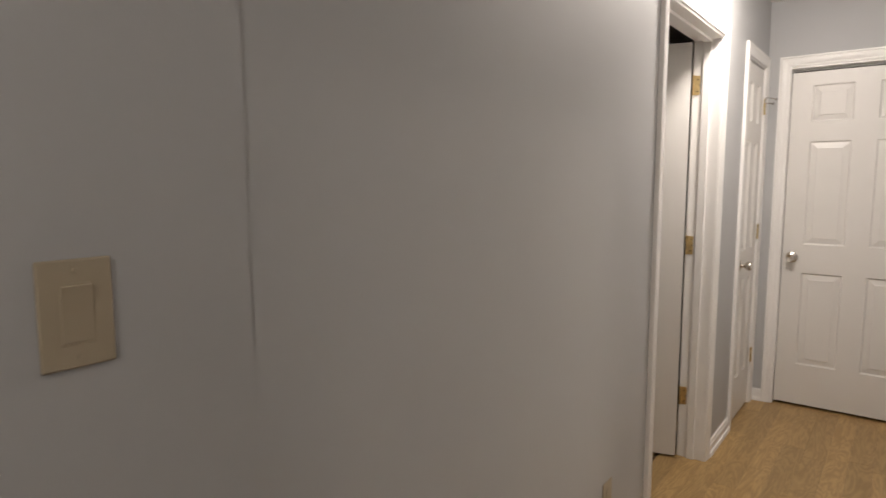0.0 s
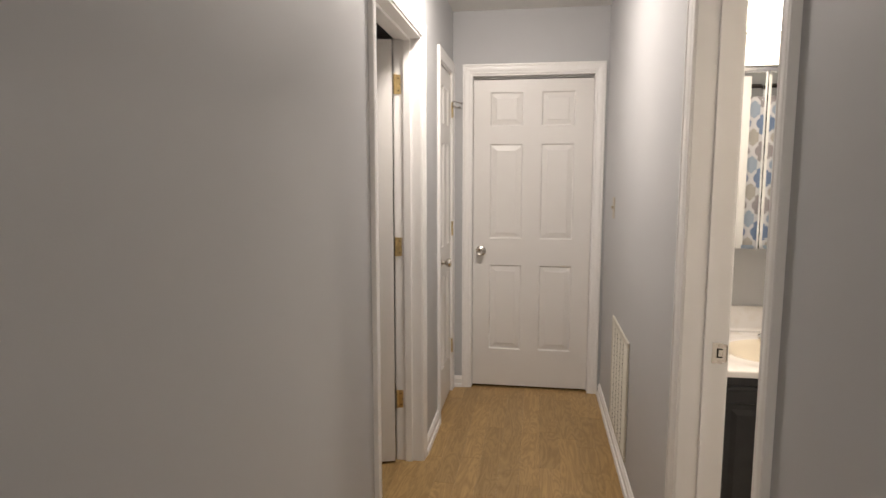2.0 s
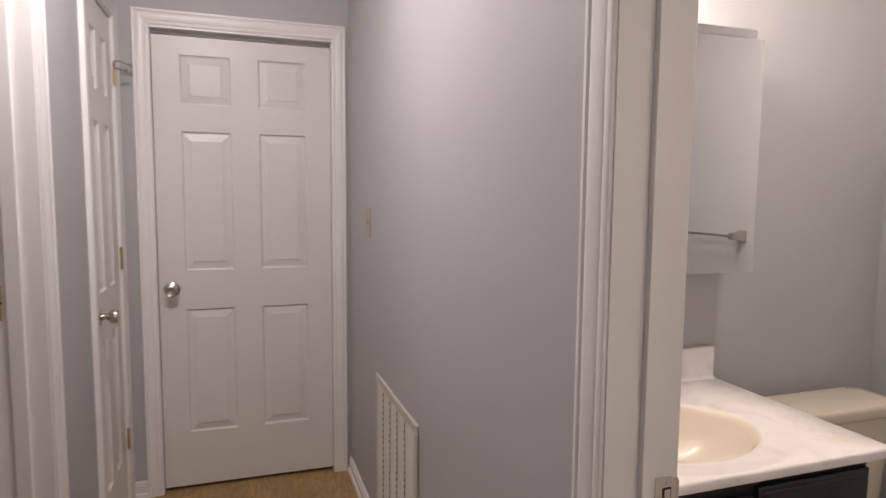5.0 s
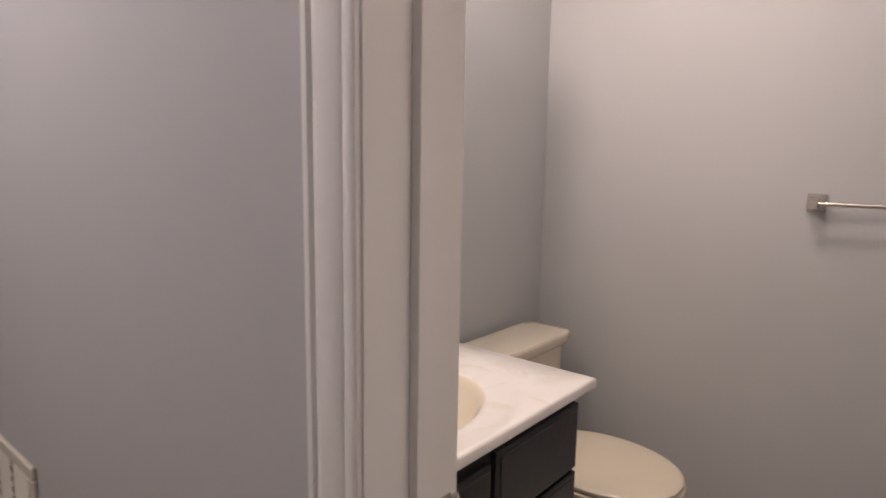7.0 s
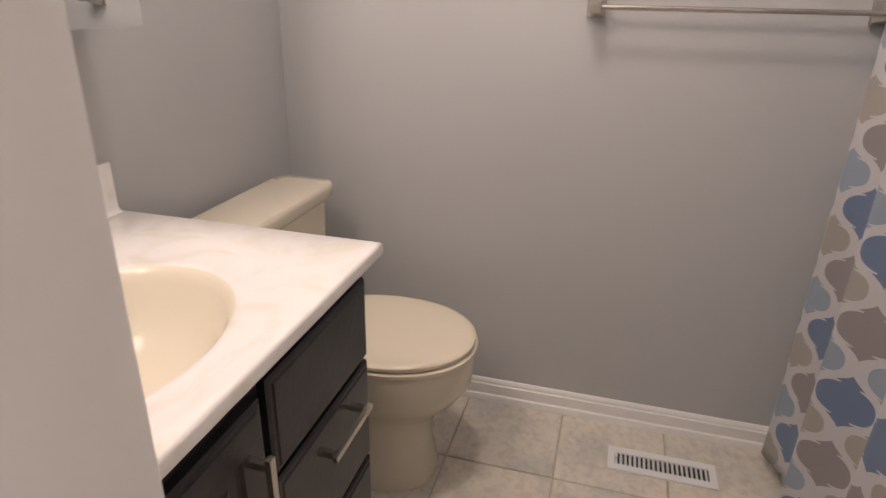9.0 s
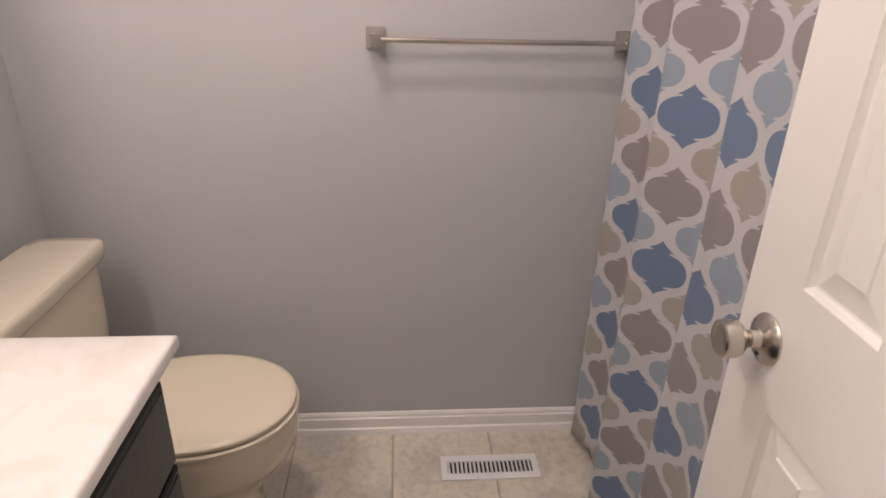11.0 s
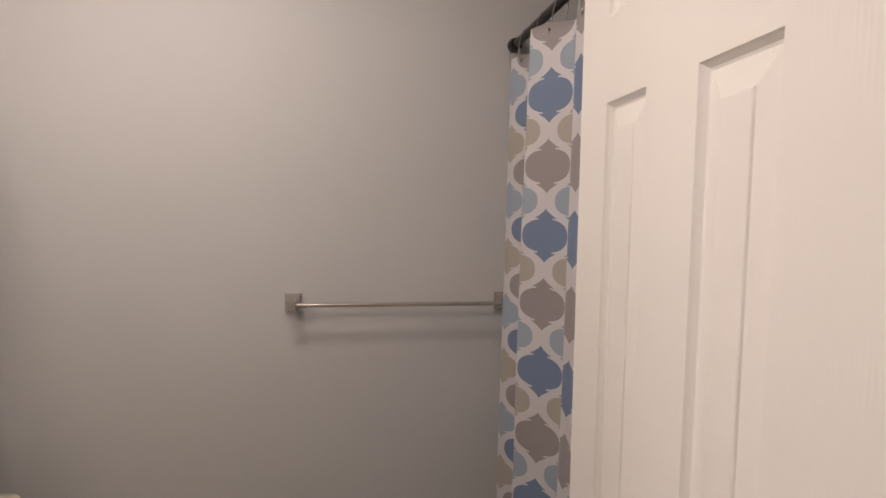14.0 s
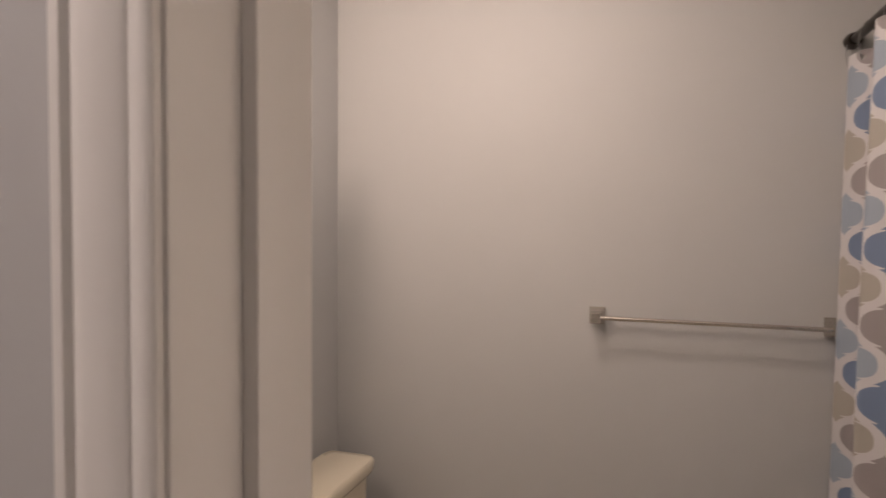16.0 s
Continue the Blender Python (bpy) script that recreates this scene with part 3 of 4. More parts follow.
strike = thing("strike_plate", "nickel strike plate on the bathroom door jamb", "strike plate", at=(0.384, B_OPEN[1] - 0.0115, 0.911))
bm = bmesh.new()
for x0, x1, z0, z1 in ((-0.018, -0.006, -0.03, 0.03), (0.010, 0.022, -0.026, 0.026), (-0.006, 0.010, 0.014, 0.03), (-0.006, 0.010, -0.03, -0.014)):
    box(bm, x0, x1, -0.002, 0.0, z0, z1)
part("plate", bm, NICKEL, strike)
part("lip", tube(bmesh.new(), [(0.022, -0.001, -0.022), (0.022, -0.001, 0.022)], 0.0022, 8), NICKEL, strike)
# Dark bronze slab paints the shade inside the latch opening.
part("hole_shade", boxed(-0.006, 0.010, -0.0008, -0.0004, -0.014, 0.014), BRONZE, strike)
# Nickel slip added over it to lighten the opening.
part("hole_slip", boxed(-0.001, 0.0095, -0.0016, -0.0009, -0.010, 0.010, bevel=0.0003), NICKEL, strike)
for z in (-0.022, 0.022):
    part("screw", lathe(bmesh.new(), [(0.0035, 0.0), (0.003, 0.001), (0.0005, 0.001)], pose(0.002, -0.002, z, 90), 10), NICKEL, strike)


# ---- switches, outlet, return grille ----
def wall_plate(name, label, category, m, w, h, kind):
    p = thing(name, label, category)
    p.matrix_basis = m
    bm = boxed(-w / 2, w / 2, -0.004, 0.0, -h / 2, h / 2, bevel=0.0025)
    part("cover_plate", bm, IVORY, p)
    if kind == "rocker":
        part("rocker_frame", boxed(-0.0175, 0.0175, -0.0046, -0.003, -0.0345, 0.0345, bevel=0.0006), IVORY, p)
        bm = bmesh.new()
        loft(bm, [[(x, -0.0044, -0.032), (x, -0.0050, -0.031), (x, -0.0056, 0.0), (x, -0.0076, 0.031), (x, -0.0044, 0.032)] for x in (-0.0155, 0.0155)])
        part("rocker", bm, IVORY, p)
        screws = (-0.0485, 0.0485)
    elif kind == "toggle":
        part("toggle", boxed(-0.005, 0.005, -0.016, -0.004, -0.004, 0.012, bevel=0.0015), IVORY, p)
        screws = (-0.03, 0.03)
    else:
        for z in (-0.0195, 0.0195):
            part("socket", lathe(bmesh.new(), [(0.0005, 0.0), (0.0165, 0.0), (0.0165, 0.0018), (0.0005, 0.002)], pose(0, -0.0055, z, 90), 24), IVORY, p)
        screws = (0.0,)
    for z in screws:
        part("screw", lathe(bmesh.new(), [(0.003, 0.0), (0.0025, 0.001), (0.0005, 0.001)], pose(0, -0.004, z, 90), 10), IVORY, p)
    return p


wall_plate("light_switch", "almond rocker light switch on grey wall", "light switch", pose(LW + 0.003, 0.318, 1.247, 0, 0, 90), 0.0775, 0.1215, "rocker")
wall_plate("wall_outlet", "almond electrical outlet low on hallway wall", "outlet", pose(LW, 1.872, 0.353, 0, 0, 90), 0.072, 0.117, "outlet")
wall_plate("light_switch", "almond toggle light switch beside the end door", "light switch", pose(RW, 3.765, 1.236, 0, 0, -90), 0.072, 0.117, "toggle")

grille = thing("return_air_grille", "cream metal return air grille low on wall", "air grille", at=(RW, 3.318, 0.1))
gw, gh = 0.566, 0.567
bm = bmesh.new()
for y0, y1, z0, z1 in ((-gw / 2, gw / 2, gh - 0.028, gh), (-gw / 2, gw / 2, 0.0, 0.028), (-gw / 2, -gw / 2 + 0.03, 0.028, gh - 0.028), (gw / 2 - 0.03, gw / 2, 0.028, gh - 0.028)):
    box(bm, -0.010, -0.0005, y0, y1, z0, z1, bevel=0.003, seg=1)
part("grille_frame", bm, CREAM, grille)
# Dark sheet on the wall paints the shade behind the louvres.
part("duct_shade", boxed(-0.0012, -0.0004, -gw / 2 + 0.02, gw / 2 - 0.02, 0.02, gh - 0.02), DARK, grille)
bm = bmesh.new()
loft(bm, [[(-0.0095, y, 0.0), (-0.0085, y, 0.0), (-0.0015, y, 0.0115), (-0.0025, y, 0.0115)] for y in (-gw / 2 + 0.028, gw / 2 - 0.028)])
louvre = part("louvre", bm, CREAM, grille)
louvre.location = (0, 0, 0.028)
for k in range(1, 46):
    ob = new("louvre", louvre.data)
    ob.parent, ob.location = grille, (0, 0, 0.028 + k * 0.0111)
for k in range(4):
    y = -gw / 2 + 0.03 + (k + 1) * (gw - 0.06) / 5
    part("divider", boxed(-0.0103, -0.0085, y - 0.004, y + 0.004, 0.026, gh - 0.026), CREAM, grille)
    # Raised dark slips paint the shade inside the divider's slots.
    bm = bmesh.new()
    for q in range(22):
        z = 0.036 + q * 0.0228
        box(bm, -0.0108, -0.0098, y - 0.0036, y + 0.0036, z, z + 0.0115)
    part("slot_shade", bm, DARK, grille)


# ---- ceiling lamps ----
def dome_light(name, label, place, r):
    d = thing(name, label, "ceiling light", at=(place[0], place[1], CEIL))
    part("base_ring", lathe(bmesh.new(), [(0.0005, 0.0), (r, 0.0), (r + 0.006, -0.01), (r + 0.002, -0.022), (r - 0.01, -0.024), (0.0005, -0.024)], seg=40), NICKEL, d, smooth=True)
    prof = [(r - 0.008, -0.022)] + [((r - 0.008) * math.cos(a), -0.022 - 0.065 * math.sin(a)) for a in [k * math.pi / 16 for k in range(1, 8)]] + [(0.0005, -0.087)]
    shade = part("glass_dome", lathe(bmesh.new(), prof, seg=40), DOME, d, "lit frosted glass dome", True)
    shade.visible_shadow = False
    return d


dome_light("ceiling_light", "wide frosted dome ceiling light in the hallway", HALL_LIGHT, 0.17)
dome_light("ceiling_light", "frosted dome ceiling light in the bathroom", BATH_LIGHT, 0.11)
# Unseen dome added round the rear fill lamp.
dome_light("ceiling_light", "added unseen dome fill light behind in the hallway", REAR_FILL, 0.13)

# ---- vanity ----
VX0, VX1, VY0 = 0.412, 1.130, 2.302
CT = 0.796
vanity = thing("vanity_cabinet", "black stained wooden vanity cabinet with nickel bar pulls", "vanity")
for x0, x1 in ((VX0, VX0 + 0.016), (VX1 - 0.016, VX1)):
    part("side_panel", boxed(x0, x1, VY0 + 0.019, BY1 - 0.003, 0.0, CT - 0.026, bevel=0.0012), BLACK, vanity)
part("back_panel", boxed(VX0 + 0.016, VX1 - 0.016, BY1 - 0.012, BY1 - 0.003, 0.1, CT - 0.2), BLACK, vanity)
part("bottom_panel", boxed(VX0 + 0.016, VX1 - 0.016, VY0 + 0.019, BY1 - 0.012, 0.10, 0.115), BLACK, vanity)
part("face_frame", boxed(VX0, VX1, VY0, VY0 + 0.019, 0.10, CT - 0.026, bevel=0.0012), BLACK, vanity)
part("toe_kick", boxed(VX0 + 0.016, VX1 - 0.016, VY0 + 0.07, VY0 + 0.085, 0.0, 0.10), BLACK, vanity)


def slab(x0, x1, z0, z1, raised):
    """A front with a stepped moulded edge; with raised, a recessed panel inside a frame."""
    bm = bmesh.new()
    y = VY0 - 0.018
    seq = [(0.0, VY0), (0.0, y + 0.006), (0.004, y + 0.003), (0.010, y + 0.0025), (0.012, y)]
    if raised:
        seq += [(0.052, y), (0.055, y + 0.005), (0.060, y + 0.007), (0.075, y + 0.007), (0.092, y + 0.002)]
    loft(bm, [[(x0 + i, yy, z0 + i), (x1 - i, yy, z0 + i), (x1 - i, yy, z1 - i), (x0 + i, yy, z1 - i)] for i, yy in seq])
    return bm


def bar_pull(parent, a, b):
    """A flat square bar pull between two points on the front, with two posts."""
    a, b = Vector(a), Vector(b)
    way = (b - a).normalized()
    out = Vector((0, -0.032, 0))
    side = way.cross(Vector((0, 1, 0)))
    bm = bmesh.new()
    w, t = 0.0055, 0.004
    loft(bm, [[p + out + s * side * w + Vector((0, q * t, 0)) for s, q in ((-1, -1), (1, -1), (1, 1), (-1, 1))] for p in (a - way * 0.012, b + way * 0.012)])
    h = part("handle", bm, NICKEL, parent, "brushed nickel bar pull")
    for p in (a, b):
        bm = bmesh.new()
        loft(bm, [[p + Vector((0, yy, 0)) + s * side * w + q * way * 0.005 for s, q in ((-1, -1), (1, -1), (1, 1), (-1, 1))] for yy in (0.0, -0.029)])
        part("post", bm, NICKEL, h)
    return h


FY = VY0 - 0.018
for x0, x1, z0, z1, pull in ((0.806, 1.122, 0.600, 0.752, 0), (0.806, 1.122, 0.385, 0.590, 0.552), (0.806, 1.122, 0.125, 0.375, 0.325)):
    d = part("drawer", slab(x0, x1, z0, z1, False), BLACK, vanity)
    if pull:
        bar_pull(d, (0.918, FY, pull), (1.034, FY, pull))
d = part("cabinet_door", slab(0.422, 0.790, 0.125, 0.738, True), BLACK, vanity)
bar_pull(d, (0.745, FY, 0.565), (0.745, FY, 0.680))


def vanity_top():
    """A cream marble top with an oval bowl moulded into it, and its backsplash."""
    x0, x1, y0, y1, th = BX0 + 0.001, 1.184, 2.277, BY1 - 0.001, 0.022
    cx, cy, ra, rb = 0.765, 2.531, 0.228, 0.180
    bm = bmesh.new()
    N = 64
    angles = [2 * math.pi * k / N for k in range(N)]

    def oval(s, z, dy=0.0):
        return [bm.verts.new((cx + ra * s * math.cos(a), cy + dy + rb * s * math.sin(a), z)) for a in angles]

    def square(inset, z):
        out = []
        for a in angles:
            c, s = math.cos(a), math.sin(a)
            tx = ((x1 - inset - cx) if c > 0 else (x0 + inset - cx)) / c if abs(c) > 1e-9 else 1e9
            ty = ((y1 - inset - cy) if s > 0 else (y0 + inset - cy)) / s if abs(s) > 1e-9 else 1e9
            t = min(tx, ty)
            out.append([cx + t * c, cy + t * s])
        for qx in (x0 + inset, x1 - inset):
            for qy in (y0 + inset, y1 - inset):
                k = min(range(N), key=lambda i: (out[i][0] - qx) ** 2 + (out[i][1] - qy) ** 2)
                out[k] = [qx, qy]
        return [bm.verts.new((px, py, z)) for px, py in out]

    rings = [square(0.0, CT - th), square(0.0, CT - 0.006), square(0.002, CT - 0.002), square(0.006, CT), oval(1.36, CT), oval(1.33, CT - 0.0016), oval(1.06, CT - 0.0022), oval(1.0, CT - 0.004), oval(0.965, CT - 0.010), oval(0.93, CT - 0.022), oval(0.84, CT - 0.06), oval(0.68, CT - 0.10), oval(0.45, CT - 0.128), oval(0.15, CT - 0.138), oval(0.08, CT - 0.139)]
    for a, b in zip(rings, rings[1:]):
        for k in range(N):
            j = (k + 1) % N
            bm.faces.new((a[k], a[j], b[j], b[k]))
    bm.faces.new(rings[-1])
    top = thing("countertop", "cream cultured marble vanity top with moulded oval sink", "countertop")
    ob = part("top", bm, MARBLE, top, smooth=True)
    ob.data.materials.append(BOWL)
    for p in ob.data.polygons:
        if p.center.z < CT - 0.004 and (p.center.x - cx) ** 2 / ra ** 2 + (p.center.y - cy) ** 2 / rb ** 2 < 0.999:
            p.material_index = 1
    part("underside", boxed(x0 + 0.01, x1 - 0.01, y0 + 0.012, y0 + 0.03, CT - th - 0.002, CT - th + 0.002), MARBLE, top)
    bm = bmesh.new()
    yb = y1 - 0.020
    pr = [(y1, CT - 0.003), (y1, CT + 0.098), (yb + 0.003, CT + 0.098), (yb, CT + 0.094), (yb, CT + 0.012), (yb - 0.004, CT + 0.004), (yb - 0.012, CT + 0.0005)]
    loft(bm, [[(x, y, z) for y, z in pr] for x in (x0, 1.172)])
    part("backsplash", bm, MARBLE, top, smooth=True)
    part("drain", lathe(bmesh.new(), [(0.0005, 0.0), (0.022, 0.0), (0.021, 0.003), (0.012, 0.004), (0.0005, 0.005)], pose(cx, cy, CT - 0.139), 24), CHROME, top, smooth=True)


vanity_top()

# ---- faucet ----
FX, FYY = 0.790, 2.705
faucet = thing("faucet", "chrome single-lever faucet on the vanity top", "faucet", at=(FX, FYY, CT))
ROUND = [2 * math.pi * k / 40 for k in range(40)]
rings = []
for z, a, b in ((0.0, 0.084, 0.030), (0.012, 0.085, 0.031), (0.017, 0.080, 0.029), (0.028, 0.052, 0.028), (0.040, 0.035, 0.027), (0.056, 0.030, 0.027), (0.064, 0.028, 0.026)):
    rings.append([(a * math.cos(t) * (1 - 0.10 * abs(math.sin(t))), b * math.sin(t), z) for t in ROUND])
part("base", loft(bmesh.new(), rings), CHROME, faucet, smooth=True)
sec = []
for y, z, w, h in ((0.004, 0.045, 0.026, 0.017), (-0.03, 0.054, 0.025, 0.014), (-0.07, 0.061, 0.023, 0.011), (-0.10, 0.064, 0.022, 0.010), (-0.106, 0.064, 0.018, 0.009)):
    sec.append([(w * abs(math.cos(t)) ** 0.6 * (1 if math.cos(t) >= 0 else -1), y, z + h * abs(math.sin(t)) ** 0.8 * (1 if math.sin(t) >= 0 else -1)) for t in ROUND])
part("spout", loft(bmesh.new(), sec), CHROME, faucet, smooth=True)
part("spout_head", lathe(bmesh.new(), [(0.0005, 0.042), (0.022, 0.042), (0.0245, 0.045), (0.0245, 0.063), (0.0225, 0.066), (0.0005, 0.068)], pose(0, -0.098, 0.010), 28), CHROME, faucet, smooth=True)
part("aerator", lathe(bmesh.new(), [(0.0005, 0.016), (0.0125, 0.016), (0.0135, 0.012), (0.0135, 0.002), (0.012, 0.0), (0.0005, 0.0)], pose(0, -0.098, 0.037), 24), CHROME, faucet, smooth=True)
part("cap", lathe(bmesh.new(), [(0.029, 0.062), (0.030, 0.068), (0.0285, 0.076), (0.025, 0.092), (0.019, 0.104), (0.010, 0.110), (0.0005, 0.111)], seg=32), CHROME, faucet, smooth=True)
part("lever", tube(bmesh.new(), [(0.0, 0.0, 0.096), (0.006, -0.016, 0.110), (0.011, -0.032, 0.121), (0.014, -0.042, 0.126)], [0.017, 0.014, 0.010, 0.009], 16), CHROME, faucet, smooth=True)
part("lever_tip", lathe(bmesh.new(), [(max(0.0005, 0.0125 * math.sin(a)), 0.0125 * math.cos(a)) for a in [math.pi * k / 10 for k in range(11)]], pose(0.015, -0.047, 0.128), 20), CHROME, faucet, smooth=True)
part("lift_rod", tube(bmesh.new(), [(-0.034, 0.022, 0.01), (-0.034, 0.022, 0.062)], 0.0024, 8), CHROME, faucet, smooth=True)

# ---- mirror cabinet and vanity light ----
MX0, MXM, MX1, MZ0, MZ1, MY = 0.428, 0.690, 1.194, 1.139, 1.790, 2.722
cab = thing("medicine_cabinet", "wall-mounted medicine cabinet with two mirrored doors", "medicine cabinet")
part("cabinet_body", boxed(MX0 + 0.004, MX1 - 0.003, MY + 0.002, BY1 - 0.001, MZ0 + 0.004, MZ1 - 0.003, bevel=0.001), WHITE_METAL, cab)


def mirror_door(x0, x1, yf):
    bm = bmesh.new()
    loft(bm, [[(x0 + i, y, MZ0 + i), (x1 - i, y, MZ0 + i), (x1 - i, y, MZ1 - i), (x0 + i, y, MZ1 - i)] for i, y in ((0.0, yf + 0.005), (0.0, yf + 0.0008), (0.014, yf))])
    return part("mirror_door", bm, MIRROR, cab, "bevelled mirror door")


mirror_door(MX0, MXM - 0.004, MY - 0.004)
right_mirror = mirror_door(MXM + 0.001, MX1, MY - 0.006)
part("door_edge", boxed(MXM - 0.0035, MXM + 0.0005, MY - 0.007, MY + 0.001, MZ0, MZ1), WHITE_METAL, right_mirror, "white door edge strip")
# Dark strip laid on the glass for the door's black bevel edge.
part("bevel_strip", boxed(MXM + 0.0006, MXM + 0.005, MY - 0.0066, MY - 0.0061, MZ0, MZ1), DARK, right_mirror, "dark strip for the black bevel edge")
part("door_bumper", boxed(MX1 - 0.004, MX1 + 0.001, MY - 0.001, MY + 0.004, MZ0 + 0.045, MZ0 + 0.055), DARK, right_mirror)
bm = bmesh.new()
loft(bm, [[(x, y, z) for y, z in ((MY - 0.004, MZ1 + 0.001), (MY - 0.008, MZ1 + 0.010), (MY - 0.006, MZ1 + 0.024), (MY + 0.006, MZ1 + 0.031), (MY + 0.03, MZ1 + 0.028), (MY + 0.03, MZ1 + 0.001))] for x in (MX0, MX1 - 0.03)])
part("top_rail", bm, CHROME, cab, "chrome top rail", True)

light = thing("vanity_light", "white vanity light bar with lit frosted globes", "wall light")
part("back_plate", boxed(0.42, 0.84, BY1 - 0.03, BY1 - 0.001, 1.955, 2.055, bevel=0.006), WHITE_METAL, light, smooth=True)
for g in GLOBES:
    part("socket", lathe(bmesh.new(), [(0.0005, 0.0), (0.028, 0.0), (0.03, 0.012), (0.024, 0.05), (0.0005, 0.052)], pose(g[0], BY1 - 0.03, g[2], 90), 24), WHITE_METAL, light, smooth=True)
    ball = part("globe", lathe(bmesh.new(), [(max(0.0005, 0.0625 * math.sin(a)), 0.0625 * math.cos(a)) for a in [math.pi * k / 18 for k in range(19)]], pose(*g), 32), GLOBE, light, "lit frosted globe", True)
    ball.visible_shadow = False
    # Added metal ring that draws the globe's darker outline.
    part("globe_outline", tube(bmesh.new(), [(g[0] + 0.0665 * math.cos(a), g[1], g[2] + 0.0665 * math.sin(a)) for a in [2 * math.pi * k / 36 for k in range(37)]], 0.0028, 8), NICKEL, light, "added thin ring for the globe's dark outline", True)

# ---- toilet ----
TX = 1.516
toilet = thing("toilet", "bisque two-piece toilet with closed lid beside vanity", "toilet", at=(TX, BY1, 0))


def superring(cx, cy, z, a, b, n=2.0, k=48, back=None):
    out = []
    for i in range(k):
        t = 2 * math.pi * i / k
        c, s = math.cos(t), math.sin(t)
        x, y = cx + a * abs(c) ** (2 / n) * (1 if c >= 0 else -1), cy + b * abs(s) ** (2 / n) * (1 if s >= 0 else -1)
        out.append((x, min(y, back) if back is not None else y, z))
    return out


part("tank", loft(bmesh.new(), [superring(0, -0.120, z, a, b, 7) for z, a, b in ((0.375, 0.185, 0.064), (0.40, 0.198, 0.074), (0.55, 0.211, 0.077), (0.676, 0.217, 0.079))]), BISQUE, toilet, smooth=True)
part("tank_lid", loft(bmesh.new(), [superring(0, -0.120, z, a, b, 9) for z, a, b in ((0.674, 0.214, 0.078), (0.680, 0.237, 0.086), (0.688, 0.240, 0.0885), (0.707, 0.242, 0.0900), (0.716, 0.240, 0.088), (0.721, 0.234, 0.083), (0.722, 0.21, 0.06))]), BISQUE, toilet, smooth=True)
part("flush_lever", tube(bmesh.new(), [(-0.165, -0.195, 0.635), (-0.165, -0.212, 0.635), (-0.14, -0.216, 0.632), (-0.09, -0.216, 0.626)], [0.012, 0.008, 0.006, 0.007]), CHROME, toilet, smooth=True)
bowl_rings = [superring(0, y, z, a, b, n) for y, z, a, b, n in ((-0.335, 0.0, 0.128, 0.245, 2.6), (-0.335, 0.025, 0.124, 0.240, 2.6), (-0.335, 0.10, 0.116, 0.228, 2.5), (-0.345, 0.17, 0.113, 0.226, 2.4), (-0.368, 0.215, 0.127, 0.230, 2.3), (-0.40, 0.252, 0.151, 0.234, 2.2), (-0.428, 0.296, 0.172, 0.236, 2.1), (-0.437, 0.34, 0.179, 0.234, 2.1), (-0.44, 0.375, 0.178, 0.232, 2.1), (-0.44, 0.386, 0.176, 0.229, 2.1))]
part("bowl", loft(bmesh.new(), bowl_rings), BISQUE, toilet, smooth=True)
part("bowl_shelf", loft(bmesh.new(), [superring(0, -0.155, z, a, b, 5) for z, a, b in ((0.24, 0.10, 0.10), (0.30, 0.15, 0.135), (0.36, 0.175, 0.145), (0.378, 0.178, 0.146))]), BISQUE, toilet, smooth=True)
part("seat_ring", loft(bmesh.new(), [superring(0, -0.442, z, a, b, 2.1, back=-0.225) for z, a, b in ((0.386, 0.176, 0.228), (0.390, 0.181, 0.234), (0.399, 0.182, 0.235), (0.403, 0.178, 0.230))]), SEAT, toilet, smooth=True)
part("seat_lid", loft(bmesh.new(), [superring(0, -0.440, z, a, b, 2.1, back=-0.222) for z, a, b in ((0.406, 0.175, 0.226), (0.409, 0.179, 0.231), (0.417, 0.1795, 0.2315), (0.421, 0.176, 0.227), (0.4235, 0.165, 0.214), (0.4245, 0.12, 0.15))]), SEAT, toilet, "closed toilet lid", True)
for s in (-1, 1):
    part("seat_hinge", boxed(s * 0.075 - 0.018, s * 0.075 + 0.018, -0.235, -0.205, 0.384, 0.412, bevel=0.006), SEAT, toilet)
    part("bolt_cap", lathe(bmesh.new(), [(0.014, 0.0), (0.013, 0.012), (0.008, 0.018), (0.0005, 0.019)], pose(s * 0.125, -0.30, 0.0), 16), SEAT, toilet, smooth=True)

# ---- towel bar ----
bar = thing("towel_bar", "brushed nickel towel bar on the grey wall", "towel bar", at=(BX1, 0, 1.181))
for y in (1.984, 1.378):
    bm = bmesh.new()
    loft(bm, [[(x, y + s * w, q * h) for s, q in ((-1, -1), (1, -1), (1, 1), (-1, 1))] for x, w, h in ((-0.0005, 0.0225, 0.0255), (-0.006, 0.0225, 0.0255), (-0.009, 0.020, 0.023), (-0.03, 0.0145, 0.0165), (-0.052, 0.013, 0.0145), (-0.066, 0.0135, 0.0145), (-0.068, 0.012, 0.013))])
    part("post", bm, NICKEL, bar)
part("rail", tube(bmesh.new(), [(-0.057, 1.383, 0.0), (-0.057, 1.979, 0.0)], 0.0062, 14), NICKEL, bar, smooth=True)

# ---- floor register ----
reg = thing("floor_register", "white metal slotted floor register in tile floor", "floor register", at=(1.703, 1.670, 0.0))
bm = bmesh.new()
L, W = 0.1435, 0.0475
for x0, x1, y0, y1 in ((-W, -0.024, -L, L), (0.024, W, -L, L), (-0.024, 0.024, -L, -0.125), (-0.024, 0.024, 0.125, L)):
    box(bm, x0, x1, y0, y1, 0.0006, 0.0055)
part("register_frame", bm, WHITE_METAL, reg)
